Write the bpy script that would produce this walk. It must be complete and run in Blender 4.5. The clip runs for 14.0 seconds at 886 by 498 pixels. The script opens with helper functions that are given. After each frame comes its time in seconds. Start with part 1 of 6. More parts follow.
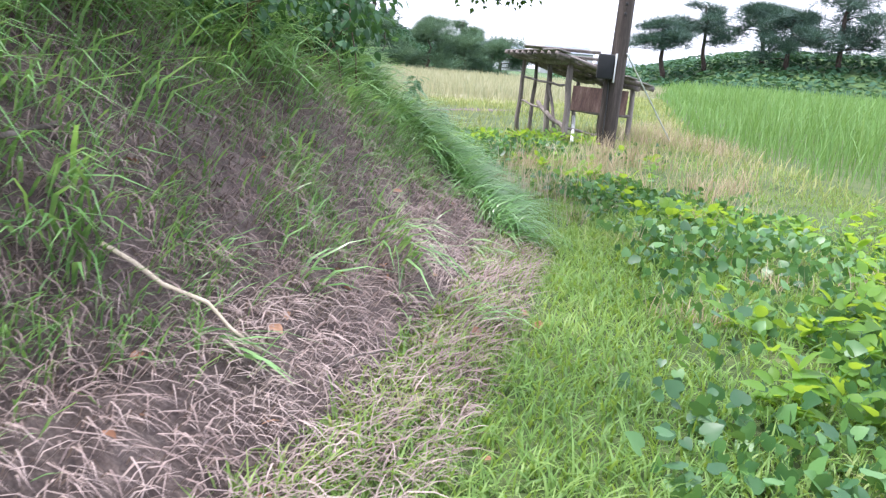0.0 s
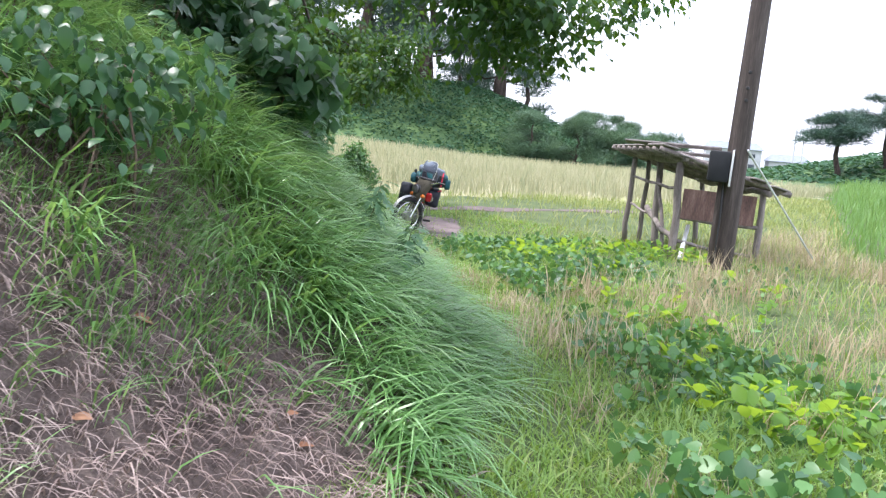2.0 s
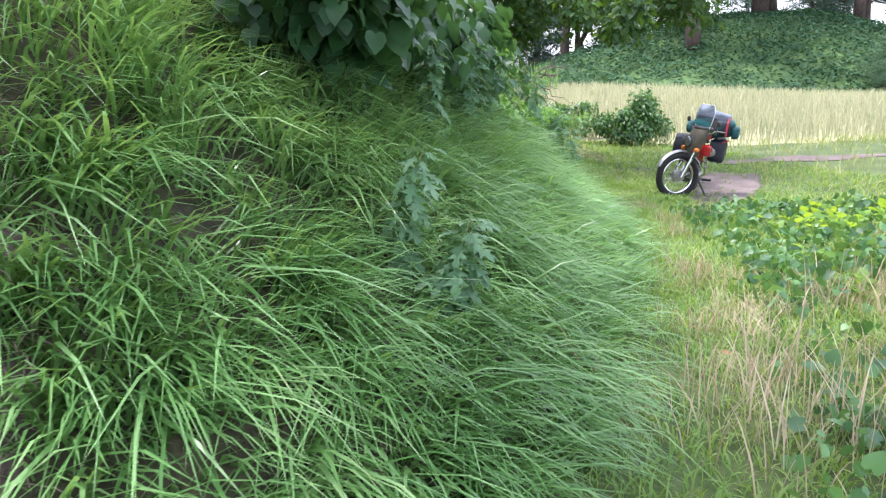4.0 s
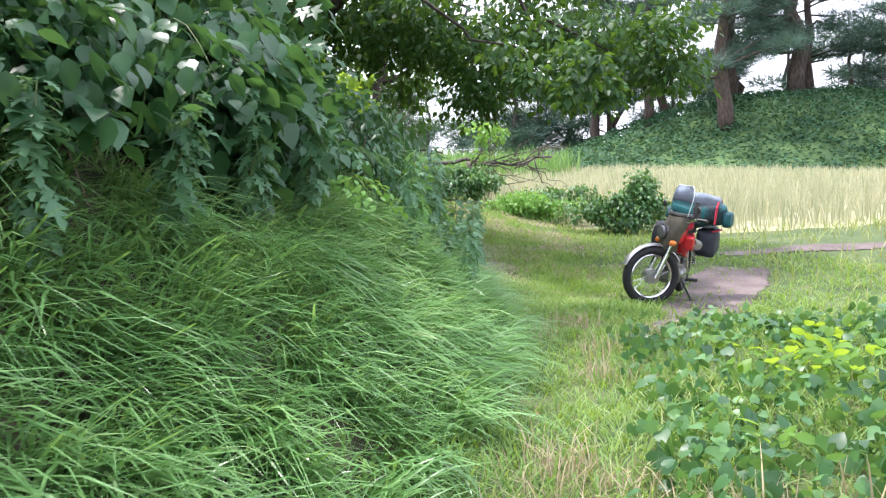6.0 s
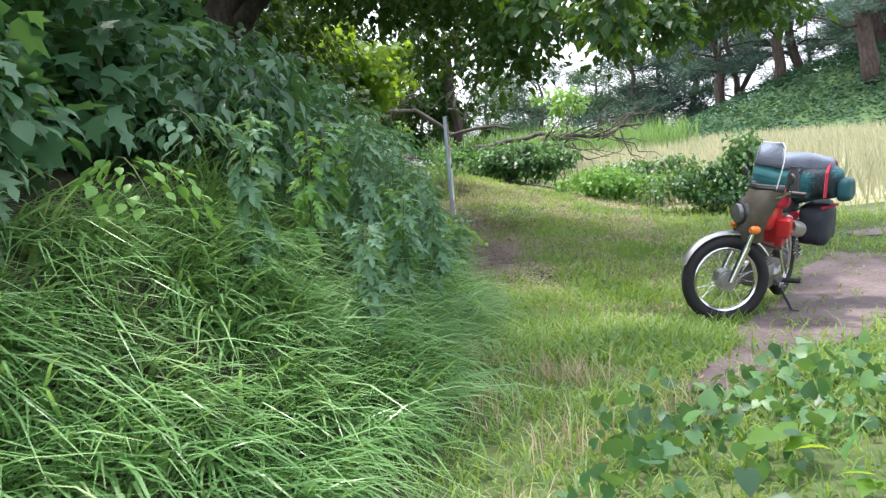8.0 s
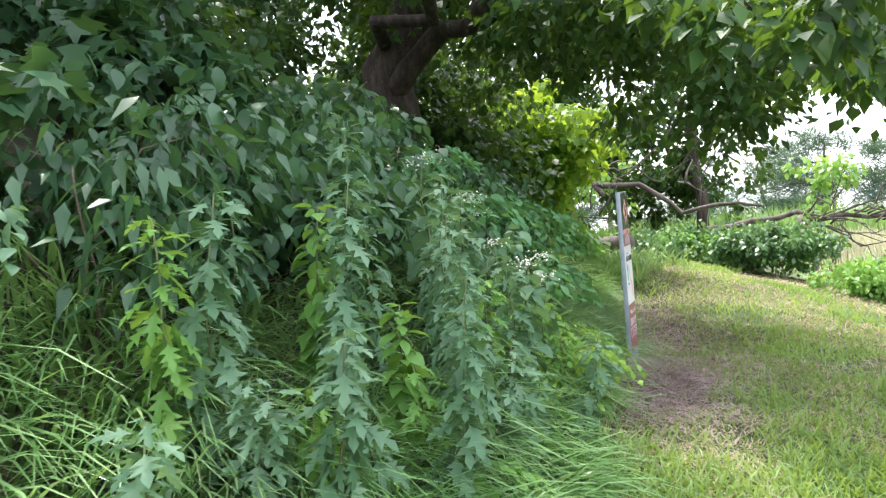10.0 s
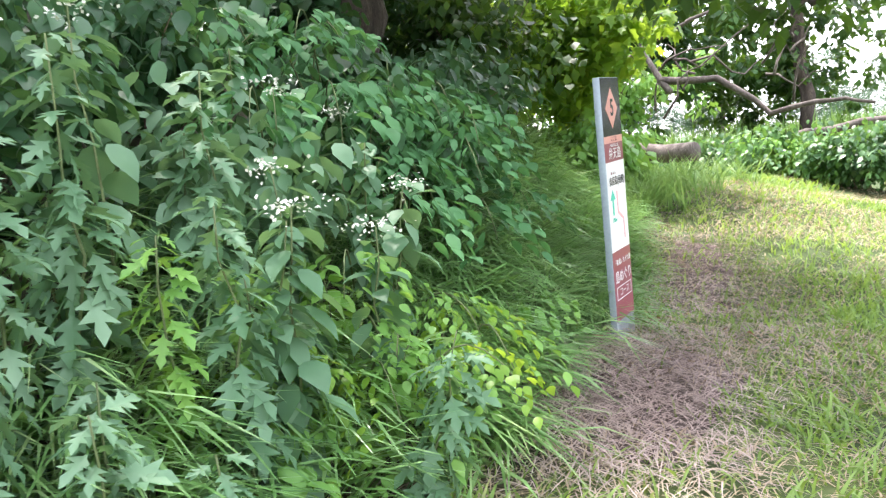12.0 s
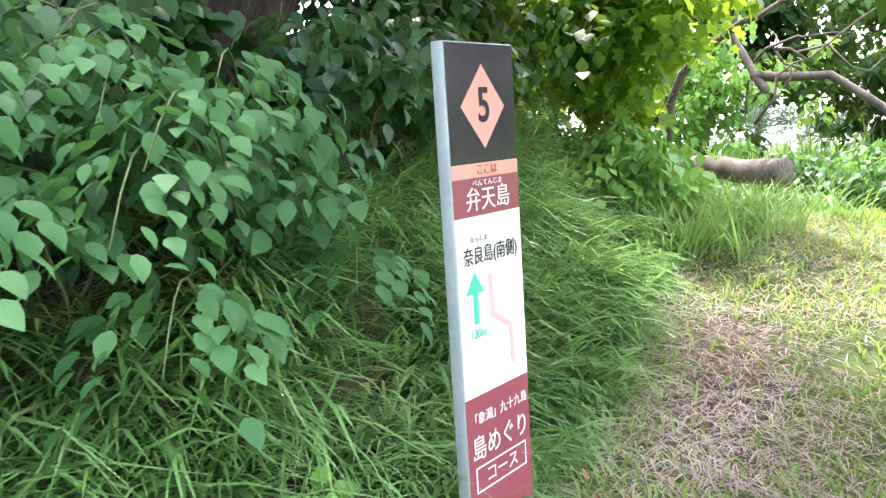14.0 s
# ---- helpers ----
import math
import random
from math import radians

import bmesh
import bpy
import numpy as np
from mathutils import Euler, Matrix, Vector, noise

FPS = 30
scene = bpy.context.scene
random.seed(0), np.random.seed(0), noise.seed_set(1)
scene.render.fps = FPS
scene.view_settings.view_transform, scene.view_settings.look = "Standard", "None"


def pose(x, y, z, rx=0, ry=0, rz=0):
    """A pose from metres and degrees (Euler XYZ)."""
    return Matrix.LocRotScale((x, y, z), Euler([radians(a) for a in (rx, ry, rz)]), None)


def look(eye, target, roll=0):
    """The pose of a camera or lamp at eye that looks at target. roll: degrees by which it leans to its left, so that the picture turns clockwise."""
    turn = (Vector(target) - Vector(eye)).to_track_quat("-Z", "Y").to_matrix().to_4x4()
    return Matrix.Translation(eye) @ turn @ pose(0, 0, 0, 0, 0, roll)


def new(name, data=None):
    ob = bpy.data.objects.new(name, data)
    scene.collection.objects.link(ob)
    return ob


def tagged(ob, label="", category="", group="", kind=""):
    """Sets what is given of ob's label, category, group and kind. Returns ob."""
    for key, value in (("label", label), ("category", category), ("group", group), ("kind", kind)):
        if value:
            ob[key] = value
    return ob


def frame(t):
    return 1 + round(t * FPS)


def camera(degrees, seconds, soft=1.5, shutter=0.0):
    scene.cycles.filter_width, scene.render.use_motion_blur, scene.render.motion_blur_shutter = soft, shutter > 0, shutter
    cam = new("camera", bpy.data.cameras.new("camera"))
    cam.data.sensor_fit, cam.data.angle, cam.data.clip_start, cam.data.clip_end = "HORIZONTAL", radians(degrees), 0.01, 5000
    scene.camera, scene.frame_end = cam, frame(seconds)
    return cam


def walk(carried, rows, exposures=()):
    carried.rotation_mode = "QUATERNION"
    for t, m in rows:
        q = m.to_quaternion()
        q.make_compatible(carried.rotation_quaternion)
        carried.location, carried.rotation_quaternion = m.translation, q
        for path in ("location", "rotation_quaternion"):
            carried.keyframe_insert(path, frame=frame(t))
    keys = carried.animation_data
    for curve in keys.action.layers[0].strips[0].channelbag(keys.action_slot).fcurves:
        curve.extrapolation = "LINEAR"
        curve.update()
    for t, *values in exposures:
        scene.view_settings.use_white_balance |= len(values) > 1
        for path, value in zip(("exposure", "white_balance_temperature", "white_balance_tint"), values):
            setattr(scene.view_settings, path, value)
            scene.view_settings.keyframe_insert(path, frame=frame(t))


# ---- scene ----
SECONDS = 14.0
cam = camera(58.0, SECONDS, soft=1.25, shutter=0.12)
# seconds, x, y, z, tilt, lean, heading
PATH = [
    (0.0, -4.388, -2.977, 1.402, 76.76, -4.26, -37.84),
    (0.5, -3.759, -2.735, 1.421, 76.55, -3.29, -35.0),
    (1.0, -3.181, -2.44, 1.424, 78.64, -2.27, -30.14),
    (1.5, -2.595, -2.134, 1.49, 82.8, -3.17, -29.12),
    (2.0, -2.057, -1.785, 1.519, 82.4, -4.6, -26.37),
    (4.5, 0.18, 0.228, 1.45, 78.6, 0.96, 0.75),
    (5.0, 0.6, 0.745, 1.441, 79.7, -0.96, 1.15),
    (5.5, 0.924, 1.323, 1.435, 84.8, 0.95, -0.95),
    (6.0, 1.248, 1.902, 1.381, 84.9, 2.38, 0.53),
    (6.5, 1.548, 2.481, 1.34, 84.9, 2.58, 2.34),
    (7.0, 1.86, 3.071, 1.323, 85.0, 1.88, 2.3),
    (7.5, 2.088, 3.649, 1.293, 85.7, 3.38, 4.38),
    (8.0, 2.316, 4.277, 1.242, 84.48, 6.11, 9.53),
    (8.5, 2.484, 4.877, 1.261, 87.9, 5.08, 15.98),
    (11.0, 2.784, 7.673, 1.335, 92.09, 5.47, 30.88),
    (11.5, 2.796, 8.309, 1.345, 88.6, 5.38, 30.58),
    (12.0, 2.736, 8.923, 1.329, 85.63, 4.92, 36.45),
    (12.5, 2.676, 9.534, 1.349, 83.05, 5.32, 38.86),
    (13.0, 2.58, 10.132, 1.404, 83.7, 3.36, 40.27),
    (13.5, 2.436, 10.721, 1.411, 85.43, 3.29, 42.17),
    (14.0, 2.352, 11.283, 1.465, 85.51, 1.77, 44.95),
]
EXPOSURES = [(0.0, 0.75, 5900, 17), (2.2, 0.75, 5950, 16), (4.3, 1.05, 6000, 16), (6.8, 1.0, 6100, 15), (8.7, 0.85, 6200, 15), (10.8, 1.8, 6350, 17), (12.6, 1.95, 6350, 17), (14.0, 2.2, 6350, 16)]
walk(cam, [(r[0], pose(*r[1:])) for r in PATH], EXPOSURES)

# ---- daylight: thin bright haze with a soft sun across the field ----
SUN_ELEV, SUN_HEAD = 66.0, 56.0   # degrees up, degrees anticlockwise from +y
world = bpy.data.worlds.new("hazy_sky")
scene.world = world
world.use_nodes = True
wn, wl = world.node_tree.nodes, world.node_tree.links
wn.clear()
sky = wn.new("ShaderNodeTexSky")
sky.sky_type, sky.sun_disc = "NISHITA", False
sky.sun_elevation, sky.sun_rotation = radians(SUN_ELEV), radians(-SUN_HEAD)
sky.air_density, sky.dust_density, sky.ozone_density = 1.0, 6.0, 1.0
haze = wn.new("ShaderNodeMix")
haze.data_type = "RGBA"
haze.inputs[0].default_value = 0.55
haze.inputs[7].default_value = (13.0, 13.2, 14.0, 1)
bg = wn.new("ShaderNodeBackground")
bg.inputs[1].default_value = 0.155
wo = wn.new("ShaderNodeOutputWorld")
wl.new(sky.outputs[0], haze.inputs[6])
wl.new(haze.outputs[2], bg.inputs[0])
wl.new(bg.outputs[0], wo.inputs[0])
sun_data = bpy.data.lights.new("sun", "SUN")
sun_data.energy, sun_data.angle, sun_data.color = 2.9, radians(3.0), (1.0, 0.94, 0.84)
sun = new("sun", sun_data)
sun.matrix_world = look((-math.sin(radians(SUN_HEAD)) * 40, math.cos(radians(SUN_HEAD)) * 40, 40 * math.tan(radians(SUN_ELEV))), (0, 0, 0))



# ---- materials ----
def node_mat(name, rough=0.8, metal=0.0):
    m = bpy.data.materials.new(name)
    m.use_nodes = True
    b = m.node_tree.nodes["Principled BSDF"]
    b.inputs["Roughness"].default_value, b.inputs["Metallic"].default_value = rough, metal
    return m, m.node_tree.nodes, m.node_tree.links, b


def ramp_of(nodes, links, fac, stops):
    r = nodes.new("ShaderNodeValToRGB")
    while len(r.color_ramp.elements) < len(stops):
        r.color_ramp.elements.new(0.5)
    for e, (p, c) in zip(r.color_ramp.elements, stops):
        e.position, e.color = p, (*c, 1)
    links.new(fac, r.inputs[0])
    return r.outputs[0]


def leaf_mat(name, stops, through_colour, amount=0.35, rough=0.45, patch=0.6, shine=0.35):
    """Foliage: each leaf its own tone, broad patches over that, and light that passes through."""
    stops = [(p, (c[0] * 0.86, c[1], c[2] * 1.3) if c[1] > c[0] * 1.2 else c) for p, c in stops]
    m, n, l, b = node_mat(name, rough)
    geo = n.new("ShaderNodeNewGeometry")
    tex = n.new("ShaderNodeTexNoise")
    tex.inputs["Scale"].default_value, tex.inputs["Detail"].default_value = 1.3, 3
    l.new(geo.outputs["Position"], tex.inputs["Vector"])
    mix = n.new("ShaderNodeMix")
    mix.data_type = "FLOAT"
    mix.inputs[0].default_value = patch
    spread = n.new("ShaderNodeMapRange")
    spread.inputs[1].default_value, spread.inputs[2].default_value = 0.3, 0.7
    l.new(tex.outputs[0], spread.inputs[0])
    l.new(geo.outputs["Random Per Island"], mix.inputs[2])
    l.new(spread.outputs[0], mix.inputs[3])
    col = ramp_of(n, l, mix.outputs[0], stops)
    l.new(col, b.inputs["Base Color"])
    b.inputs["Specular IOR Level"].default_value = shine
    tr = n.new("ShaderNodeBsdfTranslucent")
    tint = n.new("ShaderNodeMix")
    tint.data_type = "RGBA"
    tint.inputs[0].default_value = 0.65
    tint.inputs[7].default_value = (*through_colour, 1)
    l.new(col, tint.inputs[6])
    l.new(tint.outputs[2], tr.inputs[0])
    add = n.new("ShaderNodeMixShader")
    add.inputs[0].default_value = amount
    l.new(b.outputs[0], add.inputs[1])
    l.new(tr.outputs[0], add.inputs[2])
    l.new(add.outputs[0], n["Material Output"].inputs[0])
    return m


def rough_mat(name, stops, scale=6.0, rough=0.85, metal=0.0, bump=0.3, stretch=(1, 1, 1), detail=6, fine=9.0, local=False):
    """A worn surface: broad tone from one noise, fine grain and relief from another."""
    m, n, l, b = node_mat(name, rough, metal)
    co = n.new("ShaderNodeTexCoord")
    mp = n.new("ShaderNodeMapping")
    mp.inputs["Scale"].default_value = stretch
    l.new(co.outputs["Object"], mp.inputs[0])
    a = n.new("ShaderNodeTexNoise")
    a.inputs["Scale"].default_value, a.inputs["Detail"].default_value = scale, detail
    f = n.new("ShaderNodeTexNoise")
    f.inputs["Scale"].default_value, f.inputs["Detail"].default_value = scale * fine, 4
    l.new(mp.outputs[0], a.inputs["Vector"])
    l.new(mp.outputs[0], f.inputs["Vector"])
    mix = n.new("ShaderNodeMix")
    mix.data_type = "FLOAT"
    mix.inputs[0].default_value = 0.4
    l.new(a.outputs[0], mix.inputs[2])
    l.new(f.outputs[0], mix.inputs[3])
    spread = n.new("ShaderNodeMapRange")
    spread.inputs[1].default_value, spread.inputs[2].default_value = 0.32, 0.68
    l.new(mix.outputs[0], spread.inputs[0])
    l.new(ramp_of(n, l, spread.outputs[0], stops), b.inputs["Base Color"])
    bm_ = n.new("ShaderNodeBump")
    bm_.inputs["Strength"].default_value, bm_.inputs["Distance"].default_value = bump, 0.02
    l.new(mix.outputs[0], bm_.inputs["Height"])
    l.new(bm_.outputs[0], b.inputs["Normal"])
    return m


M_GRASS = leaf_mat("long_grass", [(0.0, (0.05, 0.115, 0.037)), (0.4, (0.155, 0.29, 0.072)), (0.8, (0.35, 0.51, 0.165)), (1.0, (0.54, 0.63, 0.33))], (0.34, 0.52, 0.08), 0.36, 0.3, 0.42, 0.55)
M_LAWN = leaf_mat("short_grass", [(0.0, (0.065, 0.13, 0.026)), (0.45, (0.175, 0.275, 0.055)), (0.8, (0.33, 0.41, 0.10)), (1.0, (0.50, 0.44, 0.25))], (0.42, 0.56, 0.05), 0.4, 0.5, 0.5)
M_FIELD = leaf_mat("ripe_field_grass", [(0.0, (0.17, 0.22, 0.09)), (0.5, (0.35, 0.355, 0.20)), (1.0, (0.54, 0.51, 0.36))], (0.52, 0.50, 0.33), 0.3, 0.6)
M_MEADOW = leaf_mat("meadow_grass", [(0.0, (0.14, 0.20, 0.05)), (0.5, (0.28, 0.33, 0.10)), (1.0, (0.48, 0.44, 0.22))], (0.42, 0.46, 0.14), 0.3, 0.6)
M_REED = leaf_mat("reed", [(0.0, (0.09, 0.18, 0.035)), (0.5, (0.17, 0.29, 0.06)), (1.0, (0.32, 0.42, 0.14))], (0.28, 0.40, 0.08), 0.38, 0.5)
M_DRY = leaf_mat("dry_grass", [(0.0, (0.26, 0.20, 0.12)), (0.5, (0.46, 0.375, 0.25)), (1.0, (0.64, 0.55, 0.41))], (0.5, 0.36, 0.2), 0.2, 0.7)
M_STRAW = leaf_mat("withered_straw", [(0.0, (0.09, 0.065, 0.057)), (0.45, (0.24, 0.18, 0.165)), (1.0, (0.52, 0.43, 0.39))], (0.4, 0.3, 0.2), 0.1, 0.8)
M_CUTSTRAW = leaf_mat("cut_straw", [(0.0, (0.17, 0.125, 0.108)), (0.5, (0.40, 0.315, 0.28)), (1.0, (0.72, 0.61, 0.54))], (0.5, 0.4, 0.3), 0.1, 0.7)
M_KUDZU = leaf_mat("vine_leaf", [(0.0, (0.02, 0.06, 0.022)), (0.4, (0.05, 0.125, 0.035)), (0.75, (0.13, 0.25, 0.055)), (0.93, (0.17, 0.28, 0.09)), (1.0, (0.40, 0.45, 0.33))], (0.24, 0.42, 0.06), 0.28, 0.42, 0.35, 0.5)
M_DROOP = leaf_mat("drooping_shrub_leaf", [(0.0, (0.05, 0.13, 0.04)), (0.5, (0.09, 0.21, 0.065)), (1.0, (0.16, 0.31, 0.10))], (0.18, 0.40, 0.07), 0.32, 0.55, 0.4, 0.25)
M_HILLVINE = leaf_mat("hill_vine_leaf", [(0.0, (0.024, 0.062, 0.03)), (0.5, (0.045, 0.105, 0.042)), (1.0, (0.095, 0.175, 0.06))], (0.12, 0.24, 0.06), 0.22, 0.75)
# lighter, more see-through leaf with sunlight worked into its colour
M_SUNTINT = leaf_mat("sun_tinted_leaf", [(0.0, (0.08, 0.16, 0.02)), (0.5, (0.15, 0.27, 0.03)), (1.0, (0.26, 0.40, 0.05))], (0.50, 0.66, 0.04), 0.5, 0.45)
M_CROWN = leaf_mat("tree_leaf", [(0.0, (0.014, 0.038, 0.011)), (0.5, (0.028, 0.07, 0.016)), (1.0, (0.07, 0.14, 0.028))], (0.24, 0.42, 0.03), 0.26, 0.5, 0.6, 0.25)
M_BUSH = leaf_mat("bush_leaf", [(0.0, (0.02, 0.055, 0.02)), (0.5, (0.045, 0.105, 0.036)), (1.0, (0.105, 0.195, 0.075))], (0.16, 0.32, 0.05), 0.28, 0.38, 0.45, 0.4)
M_WEED = leaf_mat("mugwort_leaf", [(0.0, (0.07, 0.135, 0.055)), (0.5, (0.13, 0.23, 0.095)), (1.0, (0.25, 0.35, 0.17))], (0.24, 0.4, 0.1), 0.32, 0.5)
M_BRIGHT = leaf_mat("young_leaf", [(0.0, (0.10, 0.22, 0.04)), (0.5, (0.18, 0.34, 0.06)), (1.0, (0.30, 0.46, 0.08))], (0.36, 0.55, 0.06), 0.38, 0.42)
# needle tones raised by half, putting some distance haze into the colour
M_PINE = leaf_mat("pine_needles", [(0.0, (0.045, 0.075, 0.05)), (0.5, (0.08, 0.125, 0.08)), (1.0, (0.13, 0.185, 0.11))], (0.1, 0.18, 0.05), 0.15, 0.6)
M_FARLEAF = leaf_mat("far_tree_leaf", [(0.0, (0.05, 0.09, 0.05)), (0.5, (0.09, 0.15, 0.07)), (1.0, (0.16, 0.23, 0.10))], (0.2, 0.3, 0.1), 0.2, 0.6)
M_FLOWER = leaf_mat("white_flower", [(0.0, (0.62, 0.64, 0.55)), (1.0, (0.85, 0.85, 0.78))], (0.8, 0.8, 0.7), 0.2, 0.7)
M_DEADLEAF = leaf_mat("dead_leaf", [(0.0, (0.20, 0.10, 0.06)), (0.6, (0.38, 0.19, 0.11)), (1.0, (0.55, 0.36, 0.22))], (0.4, 0.2, 0.1), 0.15, 0.7)

M_SOIL = rough_mat("litter_soil", [(0.0, (0.045, 0.032, 0.028)), (0.5, (0.10, 0.075, 0.066)), (1.0, (0.19, 0.15, 0.13))], 9.0, 0.95, bump=1.0)
M_HUMUS = rough_mat("leaf_mould", [(0.0, (0.02, 0.02, 0.012)), (0.5, (0.05, 0.048, 0.026)), (1.0, (0.10, 0.09, 0.05))], 6.0, 0.95, bump=0.9)
M_TURF = rough_mat("turf_soil", [(0.0, (0.03, 0.05, 0.014)), (0.5, (0.065, 0.10, 0.026)), (1.0, (0.12, 0.13, 0.05))], 2.2, 0.95, bump=0.6)
M_FIELDSOIL = rough_mat("field_floor", [(0.0, (0.16, 0.17, 0.09)), (0.5, (0.28, 0.27, 0.15)), (1.0, (0.40, 0.37, 0.24))], 0.8, 0.95)
M_HILL = rough_mat("hill_floor", [(0.0, (0.03, 0.07, 0.02)), (0.5, (0.06, 0.12, 0.035)), (1.0, (0.12, 0.19, 0.05))], 0.5, 0.95)
M_PATH = rough_mat("bare_path_earth", [(0.0, (0.07, 0.05, 0.048)), (0.5, (0.125, 0.095, 0.09)), (1.0, (0.19, 0.15, 0.142))], 2.5, 0.9, bump=0.5)
M_BARK = rough_mat("bark", [(0.0, (0.015, 0.011, 0.009)), (0.5, (0.05, 0.038, 0.031)), (1.0, (0.12, 0.096, 0.08))], 14.0, 0.95, bump=1.0, stretch=(1, 1, 0.18))
M_PINEBARK = rough_mat("pine_bark", [(0.0, (0.025, 0.018, 0.015)), (0.5, (0.07, 0.05, 0.042)), (1.0, (0.13, 0.10, 0.085))], 6.0, 0.95, bump=1.0, stretch=(1, 1, 0.35))
M_DEADWOOD = rough_mat("dead_wood", [(0.0, (0.04, 0.033, 0.028)), (0.5, (0.095, 0.078, 0.067)), (1.0, (0.21, 0.18, 0.16))], 8.0, 0.9, bump=0.8, stretch=(1, 1, 0.3))
M_OLDWOOD = rough_mat("weathered_grey_wood", [(0.0, (0.10, 0.085, 0.08)), (0.5, (0.22, 0.19, 0.18)), (1.0, (0.36, 0.32, 0.30))], 10.0, 0.9, bump=0.7, stretch=(1, 1, 0.12))
M_POLE = rough_mat("creosoted_pole_wood", [(0.0, (0.022, 0.017, 0.015)), (0.5, (0.06, 0.047, 0.041)), (1.0, (0.13, 0.105, 0.095))], 12.0, 0.85, bump=0.7, stretch=(1, 1, 0.06))
M_RUST = rough_mat("rusty_sheet", [(0.0, (0.07, 0.045, 0.045)), (0.5, (0.17, 0.10, 0.085)), (1.0, (0.30, 0.20, 0.17))], 4.0, 0.8, 0.2, bump=0.3, stretch=(3, 3, 0.6))
M_STEM = rough_mat("green_stem", [(0.0, (0.07, 0.10, 0.035)), (1.0, (0.16, 0.20, 0.08))], 20.0, 0.7, bump=0.1)
M_TWIG = rough_mat("brown_twig", [(0.0, (0.07, 0.05, 0.035)), (1.0, (0.19, 0.14, 0.10))], 20.0, 0.9, bump=0.3)
M_PALESTICK = rough_mat("bleached_stick", [(0.0, (0.42, 0.34, 0.25)), (1.0, (0.68, 0.58, 0.45))], 15.0, 0.8, bump=0.2)


# ---- shape of the land ----
FOOT = np.array([(-12, -3.6), (-8, -3.1), (-5.5, -2.35), (-3.3, -1.15), (-2.1, -0.2), (-0.9, 0.85), (0.05, 2.1), (0.55, 3.5),
                 (0.95, 4.8), (1.25, 6.2), (1.45, 7.5), (1.45, 8.8), (1.25, 10.2), (0.95, 11.6), (0.6, 13.1), (-0.1, 15.2), (-1.5, 17.3), (-4, 19), (-12, 20.5)], float)


def smooth(v):
    v = np.clip(v, 0, 1)
    return v * v * (3 - 2 * v)


def inland(x, y):
    """Metres from the line of the mound's foot, positive on the mound."""
    x, y = np.asarray(x, float), np.asarray(y, float)
    best, sign = np.full(x.shape, 1e9), np.ones(x.shape)
    for (ax, ay), (bx, by) in zip(FOOT[:-1], FOOT[1:]):
        ux, uy = bx - ax, by - ay
        t = np.clip(((x - ax) * ux + (y - ay) * uy) / (ux * ux + uy * uy), 0, 1)
        ex, ey = x - ax - t * ux, y - ay - t * uy
        d = np.hypot(ex, ey)
        s = np.where(ux * (y - ay) - uy * (x - ax) > 0, 1.0, -1.0)
        sign = np.where(d < best - 1e-9, s, sign)
        best = np.minimum(best, d)
    return best * sign


def waves(x, y, k, seed=0.0):
    """A cheap rolling noise, about -1 to 1."""
    return (np.sin(k * x + 1.7 * k * y * 0.6 + seed) + np.sin(1.63 * k * y - 0.9 * k * x + 2.1 * seed + 1) + np.sin(2.3 * k * x + 1.1 * k * y + 3.7 * seed + 2) * 0.6
            + np.sin(3.1 * k * (y - 0.4 * x) + seed * 5) * 0.5) / 3.1


def bump_at(x, y, cx, cy, r):
    return np.exp(-((x - cx) ** 2 + (y - cy) ** 2) / (r * r))


def height(x, y):
    x, y = np.asarray(x, float), np.asarray(y, float)
    z = 0.2 - 0.29 * bump_at(x, y, 4.1, 10.8, 3.2) + 0.28 * bump_at(x, y, 0.9, 13.3, 2.6) + 0.08 * bump_at(x, y, 6, 6, 3)
    z = z + 0.28 * np.clip(3.6 - x, 0, 3.3) * smooth((y - 13.4) / 4.2) * (1 - 0.8 * smooth((y - 23) / 18)) * smooth((x + 14) / 8)
    z = z + 0.9 * smooth((y - 17) / 32) * smooth((28 - x) / 20)
    hill = np.sqrt(((x - 30) / 27) ** 2 + ((y - 69) / 19) ** 2)
    z = z + 6.6 * smooth((1 - hill) / 0.85)
    far = np.sqrt(((x - 100) / 34) ** 2 + ((y - 48) / 42) ** 2)
    z = z + 5.0 * smooth((1 - far) / 0.8)
    d = inland(x, y)
    rise = np.where(d > 0, 4.2 * (1 - np.exp(-np.maximum(d, 0) * 1.12 / 4.2)), 0) - 0.0
    z = z + rise + 0.10 * np.exp(-(d / 0.35) ** 2)
    z = z + 0.025 * waves(x, y, 1.9) + 0.05 * waves(x, y, 0.5, 3) + np.where(d > 0.3, 0.08 * waves(x, y, 2.6, 5), 0)
    return z


# ---- building blocks ----
def raw_mesh(name, verts, tris, mats):
    """A mesh from arrays of corners and triangles (or quads)."""
    me = bpy.data.meshes.new(name)
    verts, tris = np.asarray(verts, np.float32), np.asarray(tris, np.int32)
    k = tris.shape[1]
    me.vertices.add(len(verts))
    me.vertices.foreach_set("co", verts.ravel())
    me.loops.add(tris.size)
    me.loops.foreach_set("vertex_index", tris.ravel())
    me.polygons.add(len(tris))
    me.polygons.foreach_set("loop_start", np.arange(0, tris.size, k, dtype=np.int32))
    me.update(calc_edges=True)
    for m in mats if isinstance(mats, (list, tuple)) else [mats]:
        me.materials.append(m)
    return me


